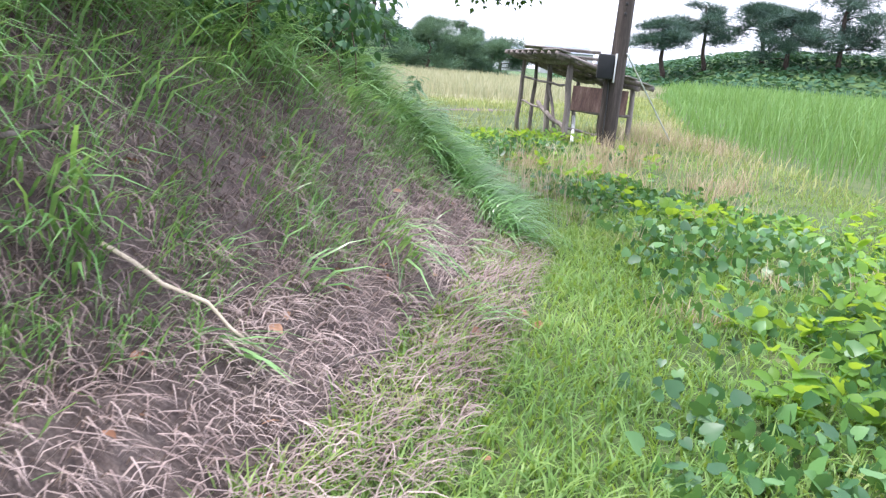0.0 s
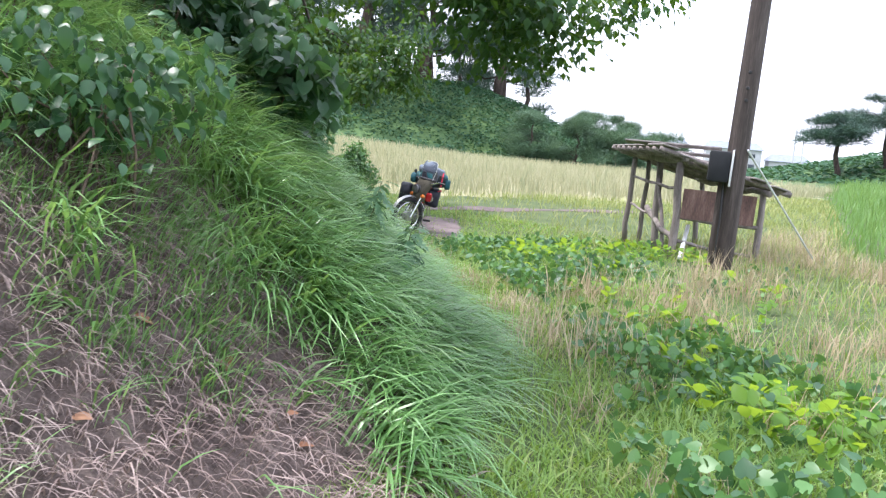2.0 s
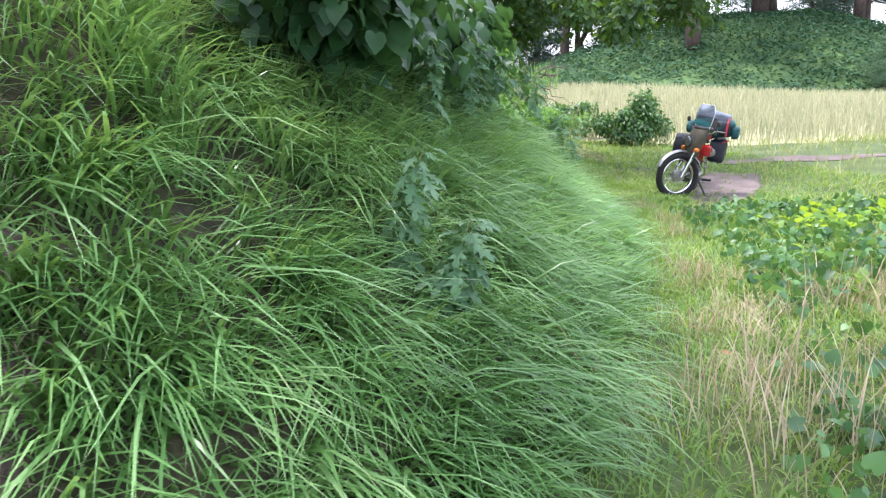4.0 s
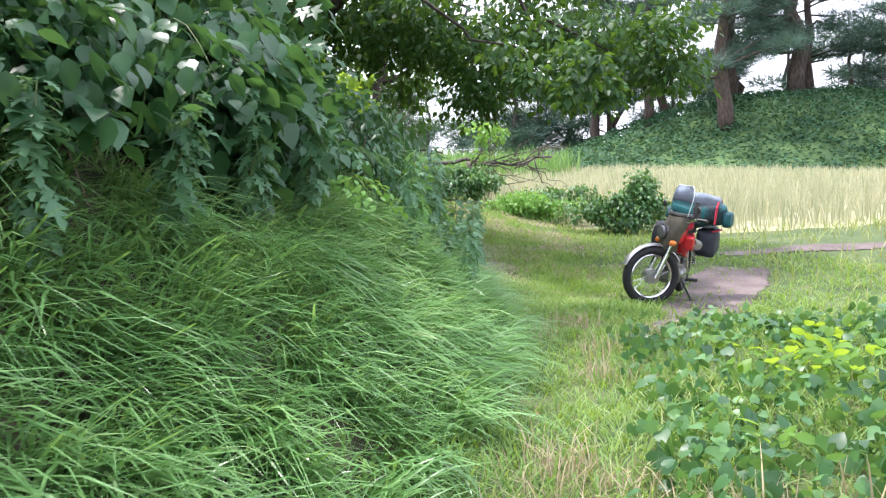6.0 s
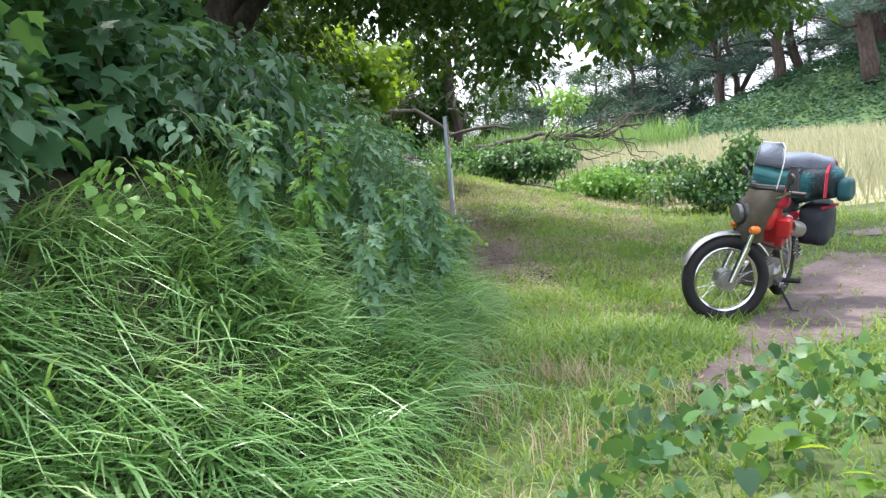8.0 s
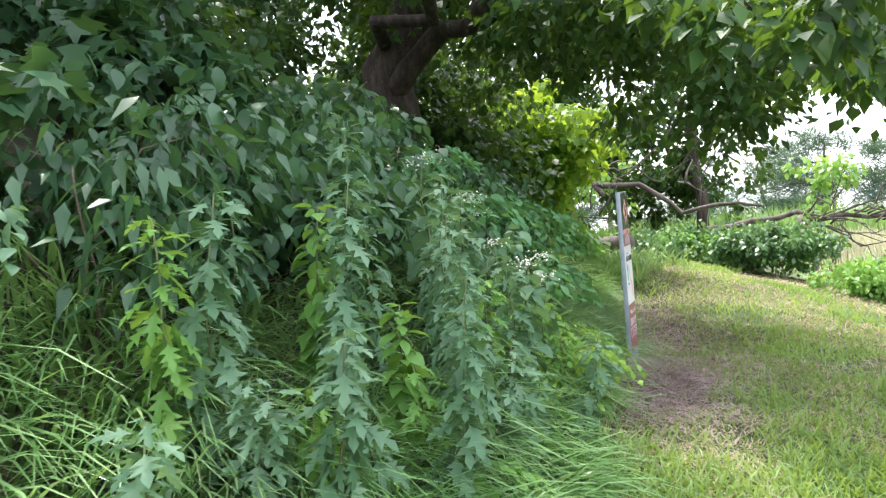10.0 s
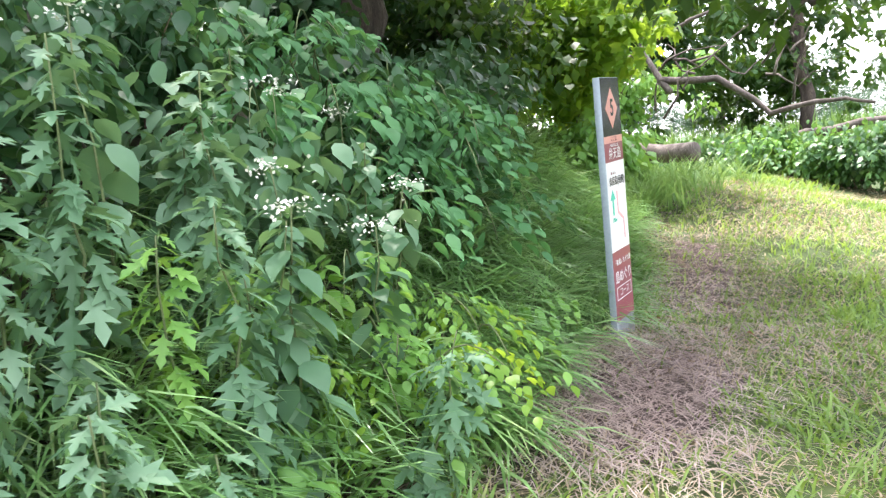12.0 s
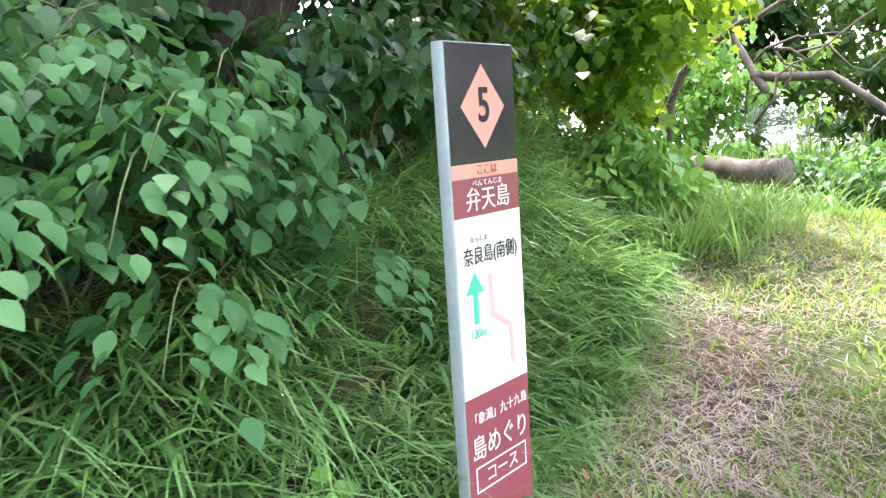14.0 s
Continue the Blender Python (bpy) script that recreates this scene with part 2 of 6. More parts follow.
def raw_object(name, verts, tris, mat, parent=None, flat=True):
    ob = new(name, raw_mesh(name, verts, tris, mat))
    if not flat:
        ob.data.polygons.foreach_set("use_smooth", np.ones(len(ob.data.polygons), bool))
    if parent is not None:
        ob.parent = parent
    return ob


def empty(name, m=None):
    ob = new(name)
    ob.empty_display_size = 0.1
    if m is not None:
        ob.matrix_world = m
    return ob


def part(name, bm, material, parent, label="", flat=False):
    me = bpy.data.meshes.new(name)
    bm.to_mesh(me)
    bm.free()
    me.materials.append(material)
    if not flat:
        for p in me.polygons:
            p.use_smooth = True
        me.set_sharp_from_angle(angle=radians(38))
    ob = new(name, me)
    if parent is not None:
        ob.parent = parent
    if label:
        tagged(ob, label)
    return ob


def box_bm(sx, sy, sz, centre=(0, 0, 0), bevel=0.0, rot=None, bm=None, segments=2):
    own = bmesh.new()
    bmesh.ops.create_cube(own, size=1.0, matrix=Matrix.Diagonal((sx, sy, sz, 1)))
    if bevel > 0:
        bmesh.ops.bevel(own, geom=list(own.edges), offset=bevel, segments=segments, affect="EDGES", profile=0.5)
    m = Matrix.Translation(centre) @ (rot if rot is not None else Matrix.Identity(4))
    bmesh.ops.transform(own, matrix=m, verts=own.verts)
    if bm is None:
        return own
    tmp = bpy.data.meshes.new("tmp")
    own.to_mesh(tmp)
    own.free()
    bm.from_mesh(tmp)
    bpy.data.meshes.remove(tmp)
    return bm


def tube_arrays(points, radii, sides=8, wobble=0.0, seed=0):
    """Corners and triangles of a tapered round bar along a line of points, closed at both ends."""
    pts = np.asarray(points, float)
    radii = np.broadcast_to(np.asarray(radii, float), (len(pts),))
    r = np.random.default_rng(seed)
    tang = np.gradient(pts, axis=0)
    tang /= np.linalg.norm(tang, axis=1)[:, None] + 1e-9
    side = np.cross(tang[0], (0.0, 0.0, 1.0))
    if np.linalg.norm(side) < 0.2:
        side = np.cross(tang[0], (1.0, 0.0, 0.0))
    verts = []
    ang = np.arange(sides) / sides * 2 * np.pi
    lump = 1 + wobble * r.normal(size=sides)
    for p, t, rad in zip(pts, tang, radii):
        side = side - t * np.dot(side, t)
        side /= np.linalg.norm(side)
        up = np.cross(t, side)
        rr = rad * lump * (1 + wobble * 0.5 * r.normal(size=sides))
        verts.append(p + (np.cos(ang) * rr)[:, None] * side + (np.sin(ang) * rr)[:, None] * up)
    v = np.concatenate(verts + [pts[:1], pts[-1:]])
    tris = []
    n = len(pts)
    for i in range(n - 1):
        a = i * sides + np.arange(sides)
        b = i * sides + (np.arange(sides) + 1) % sides
        tris.append(np.stack([a, b, b + sides], 1))
        tris.append(np.stack([a, b + sides, a + sides], 1))
    a, b = np.arange(sides), (np.arange(sides) + 1) % sides
    tris.append(np.stack([b, a, np.full(sides, n * sides)], 1))
    tris.append(np.stack([(n - 1) * sides + a, (n - 1) * sides + b, np.full(sides, n * sides + 1)], 1))
    return v, np.concatenate(tris)


def join_arrays(pieces):
    vs, ts, o = [], [], 0
    for v, t in pieces:
        vs.append(v)
        ts.append(t + o)
        o += len(v)
    return np.concatenate(vs), np.concatenate(ts)


def tube(name, points, radii, mat, parent=None, sides=8, wobble=0.0, seed=0, label=""):
    v, t = tube_arrays(points, radii, sides, wobble, seed)
    ob = raw_object(name, v, t, mat, parent, flat=False)
    if label:
        tagged(ob, label)
    return ob


def blades(pos, length, width, heading, lean, droop, r):
    """Corners and triangles of many grass blades. lean: how far the tip goes out, droop: how far it sinks back, both as shares of the length."""
    n = len(pos)
    s = np.array([0.0, 0.38, 0.72, 1.0])
    w = np.array([0.8, 1.0, 0.62])
    out = np.stack([np.cos(heading), np.sin(heading)], 1)
    acr_a = heading + np.pi / 2 + r.uniform(-0.9, 0.9, n)
    acr = np.stack([np.cos(acr_a), np.sin(acr_a), r.uniform(-0.25, 0.25, n)], 1)
    reach = (length * lean)[:, None] * (0.35 * s + 0.65 * s * s)[None]
    rise = length[:, None] * ((s * (1 - 0.35 * lean[:, None])) - droop[:, None] * (s ** 2.4)[None])
    mid = np.zeros((n, 4, 3))
    mid[:, :, 0] = pos[:, None, 0] + out[:, None, 0] * reach
    mid[:, :, 1] = pos[:, None, 1] + out[:, None, 1] * reach
    mid[:, :, 2] = pos[:, None, 2] + rise
    v = np.zeros((n, 7, 3))
    for i in range(3):
        off = acr * (width * w[i] / 2)[:, None]
        v[:, 2 * i], v[:, 2 * i + 1] = mid[:, i] - off, mid[:, i] + off
    v[:, 6] = mid[:, 3]
    t = np.array([(0, 1, 3), (0, 3, 2), (2, 3, 5), (2, 5, 4), (4, 5, 6)])
    tris = (t[None] + (np.arange(n) * 7)[:, None, None]).reshape(-1, 3)
    return v.reshape(-1, 3), tris


LEAF_V = np.array([(0, 0, 0), (-0.22, 0.14, 0.04), (0, 0.16, 0.0), (0.22, 0.14, 0.04), (-0.34, 0.42, 0.06), (0, 0.44, 0.0), (0.34, 0.42, 0.06), (-0.23, 0.72, 0.02), (0, 0.74, -0.04), (0.23, 0.72, 0.02), (0, 1, -0.15)])
LEAF_T = np.array([(0, 2, 1), (0, 3, 2), (1, 2, 5), (1, 5, 4), (2, 3, 6), (2, 6, 5), (4, 5, 8), (4, 8, 7), (5, 6, 9), (5, 9, 8), (7, 8, 10), (8, 9, 10)])
KITE_V = np.array([(0, 0, 0), (-0.33, 0.4, 0.06), (0.33, 0.4, 0.06), (0, 0.45, 0.0), (0, 1, -0.14)])
KITE_T = np.array([(0, 3, 1), (0, 2, 3), (1, 3, 4), (3, 2, 4)])
HEART_V = np.array([(0, 0.08, 0), (-0.42, 0.02, 0.07), (0.42, 0.02, 0.07), (-0.5, 0.36, 0.06), (0.5, 0.36, 0.06), (0, 1, -0.14), (0, 0.4, 0), (-0.2, -0.08, 0.04), (0.2, -0.08, 0.04), (-0.3, 0.7, 0.0), (0.3, 0.7, 0.0)])
HEART_T = np.array([(0, 6, 7), (7, 6, 1), (1, 6, 3), (3, 6, 9), (9, 6, 5), (0, 8, 6), (8, 2, 6), (2, 4, 6), (4, 10, 6), (10, 5, 6)])
SLIM_V = np.array([(0, 0, 0), (-0.17, 0.35, 0.03), (0.17, 0.35, 0.03), (0, 0.4, -0.01), (0, 1, -0.2)])
SLIM_T = np.array([(0, 3, 1), (0, 2, 3), (1, 3, 4), (3, 2, 4)])
DIAMOND_V = np.array([(0, 0, 0), (-0.36, 0.5, 0.05), (0.36, 0.5, 0.05), (0, 1, -0.06)])
DIAMOND_T = np.array([(0, 2, 1), (1, 2, 3)])
LOBED_V = np.array([(0, 0, 0), (-0.5, 0.1, 0.03), (-0.28, 0.35, 0.02), (-0.48, 0.66, 0.0), (-0.16, 0.66, 0.0), (0, 1.05, -0.12), (0.16, 0.66, 0.0), (0.48, 0.66, 0.0), (0.28, 0.35, 0.02), (0.5, 0.1, 0.03), (0, 0.4, -0.03)])
LOBED_T = np.array([(10, i, i + 1) for i in range(9)] + [(10, 9, 0)] + [(10, 0, 1)])[:, [0, 2, 1]]
LOBED_T = LOBED_T[[0, 1, 2, 3, 4, 5, 6, 7, 8, 9]]
MUG_HALF = [(0.05, 0.16), (0.34, 0.40), (0.10, 0.42), (0.36, 0.70), (0.08, 0.66), (0.14, 0.86)]
MUG_V = np.array([(0, 0, 0), (0, 0.35, -0.02), (0, 0.7, -0.07), (0, 1.05, -0.2)] + [(-x, y, 0.03 - 0.12 * y * y) for x, y in MUG_HALF] + [(x, y, 0.03 - 0.12 * y * y) for x, y in MUG_HALF])
MUG_T = np.array([(0, 1, 4), (4, 1, 5), (5, 1, 6), (6, 1, 2), (6, 2, 8), (6, 8, 7), (8, 2, 9), (9, 2, 3), (0, 10, 1), (10, 11, 1), (11, 12, 1), (12, 2, 1), (12, 14, 2), (12, 13, 14), (14, 15, 2), (15, 3, 2)])
TUFT_V = np.array([(0, 0, 0), (-0.05, 0.03, 0), (0.6, 0.8, 0.1), (0.05, 0, 0), (-0.6, 0.85, 0.1), (0, 0.04, 0.03), (0, 1, 0.45), (0.04, 0, 0), (0.05, 0.95, -0.2)])
TUFT_T = np.array([(0, 1, 2), (3, 0, 4), (5, 7, 6), (0, 5, 8)])


def leaves(shape, pos, size, heading, pitch, roll):
    """Many leaves of one shape. heading: where the tip points; pitch: how far the tip hangs below level (radians)."""
    tv, tt = shape
    n = len(pos)
    ch, sh, cp, sp, cr, sr = np.cos(heading), np.sin(heading), np.cos(pitch), np.sin(pitch), np.cos(roll), np.sin(roll)
    fwd = np.stack([ch * cp, sh * cp, -sp], 1)
    side0 = np.stack([sh, -ch, np.zeros(n)], 1)
    up0 = np.cross(side0, fwd)
    side = side0 * cr[:, None] + up0 * sr[:, None]
    up = np.cross(side, fwd)
    v = (tv[None, :, 0, None] * side[:, None] + tv[None, :, 1, None] * fwd[:, None] + tv[None, :, 2, None] * up[:, None]) * size[:, None, None] + pos[:, None]
    tris = (tt[None] + (np.arange(n) * len(tv))[:, None, None]).reshape(-1, 3)
    return v.reshape(-1, 3), tris


KITE = (KITE_V, KITE_T)
MUG = (MUG_V, MUG_T)
LEAF, HEART, SLIM, DIAMOND, LOBED, TUFT = (LEAF_V, LEAF_T), (HEART_V, HEART_T), (SLIM_V, SLIM_T), (DIAMOND_V, DIAMOND_T), (LOBED_V, LOBED_T), (TUFT_V, TUFT_T)


def spots(n, x0, x1, y0, y1, keep, r):
    """n points of a rectangle, thinned by the share keep(x, y)."""
    x, y = r.uniform(x0, x1, n), r.uniform(y0, y1, n)
    ok = r.uniform(size=n) < keep(x, y)
    x, y = x[ok], y[ok]
    return np.stack([x, y, height(x, y)], 1)


def downhill(x, y):
    e = 0.15
    gx = (height(x + e, y) - height(x - e, y)) / (2 * e)
    gy = (height(x, y + e) - height(x, y - e)) / (2 * e)
    return np.arctan2(-gy, -gx), np.hypot(gx, gy)


def stuff(name, arrays, mat, label, category):
    return tagged(raw_object(name, *arrays, mat), label, category, kind="stuff")


# ---- ground ----
def ground_axis(near0, near1, step, far0, far1):
    a = list(np.arange(near0, near1 + 1e-6, step))
    s, v = step, near1
    while v < far1:
        s *= 1.16
        v += s
        a.append(v)
    s, v = step, near0
    while v > far0:
        s *= 1.16
        v -= s
        a.insert(0, v)
    return np.array(a)


gx, gy = ground_axis(-7, 9, 0.16, -900, 900), ground_axis(-5, 19, 0.16, -900, 900)
XX, YY = np.meshgrid(gx, gy)
HH = height(XX, YY)
nx, ny = len(gx), len(gy)
idx = np.arange(nx * ny).reshape(ny, nx)
quads = np.stack([idx[:-1, :-1], idx[:-1, 1:], idx[1:, 1:], idx[1:, :-1]], -1).reshape(-1, 4)
ground = raw_object("ground", np.stack([XX.ravel(), YY.ravel(), HH.ravel()], 1), quads, [M_TURF, M_SOIL, M_FIELDSOIL, M_HILL, M_HUMUS], flat=False)
cx = (XX[:-1, :-1] + XX[1:, 1:]).ravel() / 2
cy = (YY[:-1, :-1] + YY[1:, 1:]).ravel() / 2
dd = inland(cx, cy)


def on_hill(x, y):
    return np.sqrt(((x - 30) / 27) ** 2 + ((y - 69) / 19) ** 2) < 0.97


def in_field(x, y):
    return (y > 16.8 + 0.5 * np.sin(x * 0.7) + 5.2 * smooth((3.6 - x) / 1.8)) & (y < 60) & (x > 1.2 + 0.4 * np.sin(y)) & (x < 40) & ~on_hill(x, y) & (y > x * 0.55 + 8)


def reed_side(x, y):
    """Metres into the reed bed."""
    a = (x - 8.4) * 0.81 - (y - 6.2) * 0.587
    b = (x - 8.4) * 0.62 - (y - 6.2) * 0.785
    return np.minimum(a, b)


slot = np.zeros(len(cx), np.int32)
slot[dd > -0.25 + 0.2 * waves(cx, cy, 2.2)] = 1
slot[(slot == 1) & (cx + 0.55 * cy > -0.3)] = 4
slot[np.exp(-(((cx - 1.15) / 0.6) ** 2 + ((cy - 12.2) / 0.9) ** 2)) > 0.45] = 1
slot[(np.exp(-(((cx - 0.85 + 0.34 * (cy - 14.2)) / 0.7) ** 2 + ((cy - 14.6) / 2.0) ** 2)) > 0.86) & (inland(cx, cy) < 0.1)] = 1
slot[in_field(cx, cy)] = 2
slot[on_hill(cx, cy) | (np.hypot(cx, cy) > 75)] = 3
ground.data.polygons.foreach_set("material_index", slot)
tagged(ground, "grassy ground with an earth mound and a far kudzu hill", "ground", kind="structure")



# ---- grasses and ground plants ----
def straw_bank(x, y):
    """Share of bare straw-covered bank: the mound's face at the start of the walk."""
    return smooth((-0.1 - (x + 0.55 * y) + 0.15 * waves(x, y, 3.0)) / 0.7)


def long_grass():
    """Tussocks of arching blades, each combed its own way down the slope."""
    r = np.random.default_rng(11)
    c = spots(15500, -4.5, 2.6, -1, 17, lambda x, y: (inland(x, y) > -0.15) * (inland(x, y) < 2.4 - 1.3 * smooth((y - 4.6) / 1.6)) * (0.3 + 0.7 * smooth((1.9 - inland(x, y)) / 1.2)) * (1 - 0.95 * straw_bank(x, y))
              * (1 - 0.5 * smooth((y - 8.4) / 1.0) * smooth((11.2 - y) / 0.6) * (waves(x, y, 2.7, 2) < 0.1)), r)
    size = np.clip(r.lognormal(-0.05, 0.38, len(c)), 0.4, 1.35) * (1 + 0.18 * waves(c[:, 0], c[:, 1], 3.4, 9))
    k = np.round(r.uniform(12, 30, len(c)) * size).astype(int)
    i = np.repeat(np.arange(len(c)), k)
    n = len(i)
    size = size[i]
    off = r.normal(0, 0.05, (n, 2)) * size[:, None]
    p = c[i] + np.concatenate([off, np.zeros((n, 1))], 1)
    p[:, 2] = height(p[:, 0], p[:, 1])
    a, g = downhill(p[:, 0], p[:, 1])
    tuft = r.normal(0, 0.6, len(c))[i]
    bow = r.uniform(0.7, 1.2, len(c))[i]
    head = a - 0.35 + tuft + 0.4 * waves(p[:, 0], p[:, 1], 2.2, 4) + 0.5 * np.arctan2(off[:, 1], off[:, 0]) * r.uniform(0, 0.3, n) + r.normal(0, 0.3, n)
    length = r.uniform(0.2, 0.44, n) * size
    arr = blades(p, length, r.uniform(0.007, 0.017, n) * np.where(p[:, 1] > 9.5, 1.35, 1.0), head, bow * r.uniform(0.8, 1.1, n), r.uniform(0.3, 0.75, n) * bow, r)
    stuff("long_grass", arr, M_GRASS, "long arching green grass combed down the mound", "grass")


def bank_tufts():
    """Green tufts between the straw of the bare bank."""
    r = np.random.default_rng(12)
    c = spots(4200, -6.5, 0.8, -4, 3.5, lambda x, y: (inland(x, y) > 0.35) * (inland(x, y) < 2.6) * straw_bank(x, y) * (0.3 + 0.7 * smooth((waves(x, y, 3.1, 4) + 0.5) / 0.5)), r)
    k = r.integers(5, 48, len(c))
    i = np.repeat(np.arange(len(c)), k)
    p = c[i] + np.concatenate([r.normal(0, 0.07, (len(i), 2)), np.zeros((len(i), 1))], 1)
    p[:, 2] = height(p[:, 0], p[:, 1])
    a, g = downhill(p[:, 0], p[:, 1])
    n = len(p)
    stuff("bank_grass", blades(p, r.uniform(0.07, 0.25, n), r.uniform(0.004, 0.009, n), a + r.normal(0, 0.8, n), r.uniform(0.3, 0.9, n), r.uniform(0.1, 0.5, n), r),
          M_GRASS, "scattered green grass tufts on the straw-covered bank", "grass")


def upper_bank_grass():
    r = np.random.default_rng(13)
    p = spots(80000, -7, 1.2, -4, 4.5, lambda x, y: (inland(x, y) > 0.8) * (inland(x, y) < 4.2) * smooth((inland(x, y) - 0.8 + 0.3 * waves(x, y, 2.4)) / 0.8) * straw_bank(x, y), r)
    a, g = downhill(p[:, 0], p[:, 1])
    n = len(p)
    stuff("bank_top_grass", blades(p, r.uniform(0.3, 0.65, n), r.uniform(0.007, 0.014, n), a + r.normal(0, 0.5, n), r.uniform(0.5, 1.0, n), r.uniform(0.3, 0.8, n), r),
          M_GRASS, "long green grass hanging over the top of the bank", "grass")


def bank_straw():
    r = np.random.default_rng(14)
    p = spots(110000, -7, 0.2, -4.5, 2.4, lambda x, y: (inland(x, y) > -0.35) * (inland(x, y) < 2.8) * np.clip(straw_bank(x, y) * 1.1, 0, 1), r)
    a, g = downhill(p[:, 0], p[:, 1])
    n = len(p)
    p[:, 2] += r.uniform(0.0, 0.03, n)
    head = a + r.normal(0, 0.75, n)
    arr = blades(p, r.uniform(0.06, 0.22, n), r.uniform(0.003, 0.007, n), head, r.uniform(0.6, 1.0, n), 0.32 + 0.62 * np.clip(g, 0, 1) * r.uniform(0.5, 1.0, n), r)
    stuff("bank_straw", arr, M_STRAW, "withered greyish-pink straw matted over the bank", "straw")


def straw_heap():
    """Cut straw lying beside the sign and on the path past it."""
    r = np.random.default_rng(15)
    def share(x, y):
        heap = np.exp(-(((x - 1.15) / 0.55) ** 2 + ((y - 12.2) / 0.85) ** 2) * 1.3)
        strip = np.exp(-(((x - 0.85 + 0.34 * (y - 14.2)) / 0.7) ** 2 + ((y - 14.6) / 2.0) ** 2)) * 0.5 * (waves(x, y, 3.3, 7) > -0.35)
        return np.clip(heap * 1.3 + strip, 0, 1)
    p = spots(120000, -1.2, 3.0, 10.6, 18, share, r)
    n = len(p)
    p[:, 2] += r.uniform(0, 0.06, n) * share(p[:, 0], p[:, 1])
    v, t = blades(p, r.uniform(0.08, 0.30, n), r.uniform(0.003, 0.007, n), r.uniform(-1.9, -0.2, n), r.uniform(0.8, 1.1, n), r.uniform(0.3, 0.6, n), r)
    base = np.repeat(p[:, 2], 7)
    v[:, 2] = base + 0.004 + (v[:, 2] - base) * 0.28
    stuff("cut_straw", (v, t),
          M_CUTSTRAW, "pale cut straw lying in a mat beside the sign", "straw")


def lawn():
    r = np.random.default_rng(16)
    def share(x, y):
        d = inland(x, y)
        bare = np.clip(1.5 * np.exp(-(((x - 1.15) / 0.55) ** 2 + ((y - 12.2) / 0.85) ** 2)) + 0.5 * np.exp(-(((x - 0.85 + 0.34 * (y - 14.2)) / 0.6) ** 2 + ((y - 14.6) / 1.8) ** 2)), 0, 1)
        return (d < 0.02) * (d > -5.5) * (1 - 0.9 * on_path(x, y)) * (1 - 0.97 * bare) * (0.45 + 0.55 * (waves(x, y, 2.0, 3) > -0.35)) * np.where(d > -2.8, 1, 0.5) * np.where((y > 7.8) | (y < 1.5), 1.0, 0.62) * (1 - 0.6 * (y > 11.0) * (x < 3.2) * (waves(x, y, 2.4, 12) < 0.25)) * ((y < 17.5) | (x < 1)) * (reed_side(x, y) < 0.3)
    p = spots(330000, -6, 8, -5, 19, share, r)
    p = np.concatenate([p, spots(260000, -5, 4.5, -4, 15, lambda x, y: share(x, y) * (inland(x, y) > -2.4), r)])
    n = len(p)
    near = 1 + 0.3 * waves(p[:, 0], p[:, 1], 1.1, 6)
    far = np.where(p[:, 1] > 8.5, 1.5, 1.0)
    stuff("lawn_grass", blades(p, r.uniform(0.04, 0.15, n) * near, r.uniform(0.005, 0.0105, n) * far, r.uniform(0, 6.28, n), r.uniform(0.3, 1.0, n), r.uniform(0, 0.5, n), r),
          M_LAWN, "short bright green trail grass with yellowed patches", "grass")


def bank_end_grass():
    """Tall arching grass on the slope beyond the sign, below the maple sapling."""
    r = np.random.default_rng(29)
    c = spots(420, -2.6, 0.4, 15.0, 18.2, lambda x, y: np.exp(-(((x + 1.0) / 0.9) ** 2 + ((y - 16.7) / 0.9) ** 2)), r)
    i = np.repeat(np.arange(len(c)), 46)
    q = c[i] + np.concatenate([r.normal(0, 0.07, (len(i), 2)), np.zeros((len(i), 1))], 1)
    q[:, 2] = height(q[:, 0], q[:, 1])
    m = len(q)
    stuff("tall_grass", blades(q, r.uniform(0.25, 0.6, m), r.uniform(0.008, 0.016, m), r.uniform(0, 6.28, m), r.uniform(0.4, 1.0, m), r.uniform(0, 0.35, m), r),
          M_REED, "arching sunlit grass on the slope beyond the sign", "grass")


def dry_lawn():
    """Yellowed and withered patches of the mown strip past the sign."""
    r = np.random.default_rng(27)
    p = spots(90000, -1.5, 4.0, 10.0, 19, lambda x, y: (inland(x, y) < 0.0) * smooth((0.45 - waves(x, y, 2.4, 12)) / 0.5) * smooth((4.0 - x) / 1.2) * 0.75, r)
    n = len(p)
    v, t = blades(p, r.uniform(0.05, 0.16, n), r.uniform(0.004, 0.009, n), r.uniform(0, 6.28, n), r.uniform(0.5, 1.0, n), r.uniform(0.2, 0.6, n), r)
    base = np.repeat(p[:, 2], 7)
    v[:, 2] = base + 0.004 + (v[:, 2] - base) * 0.5
    stuff("dry_lawn_grass", (v, t), M_DRY, "yellowed withered grass in patches past the sign", "grass")


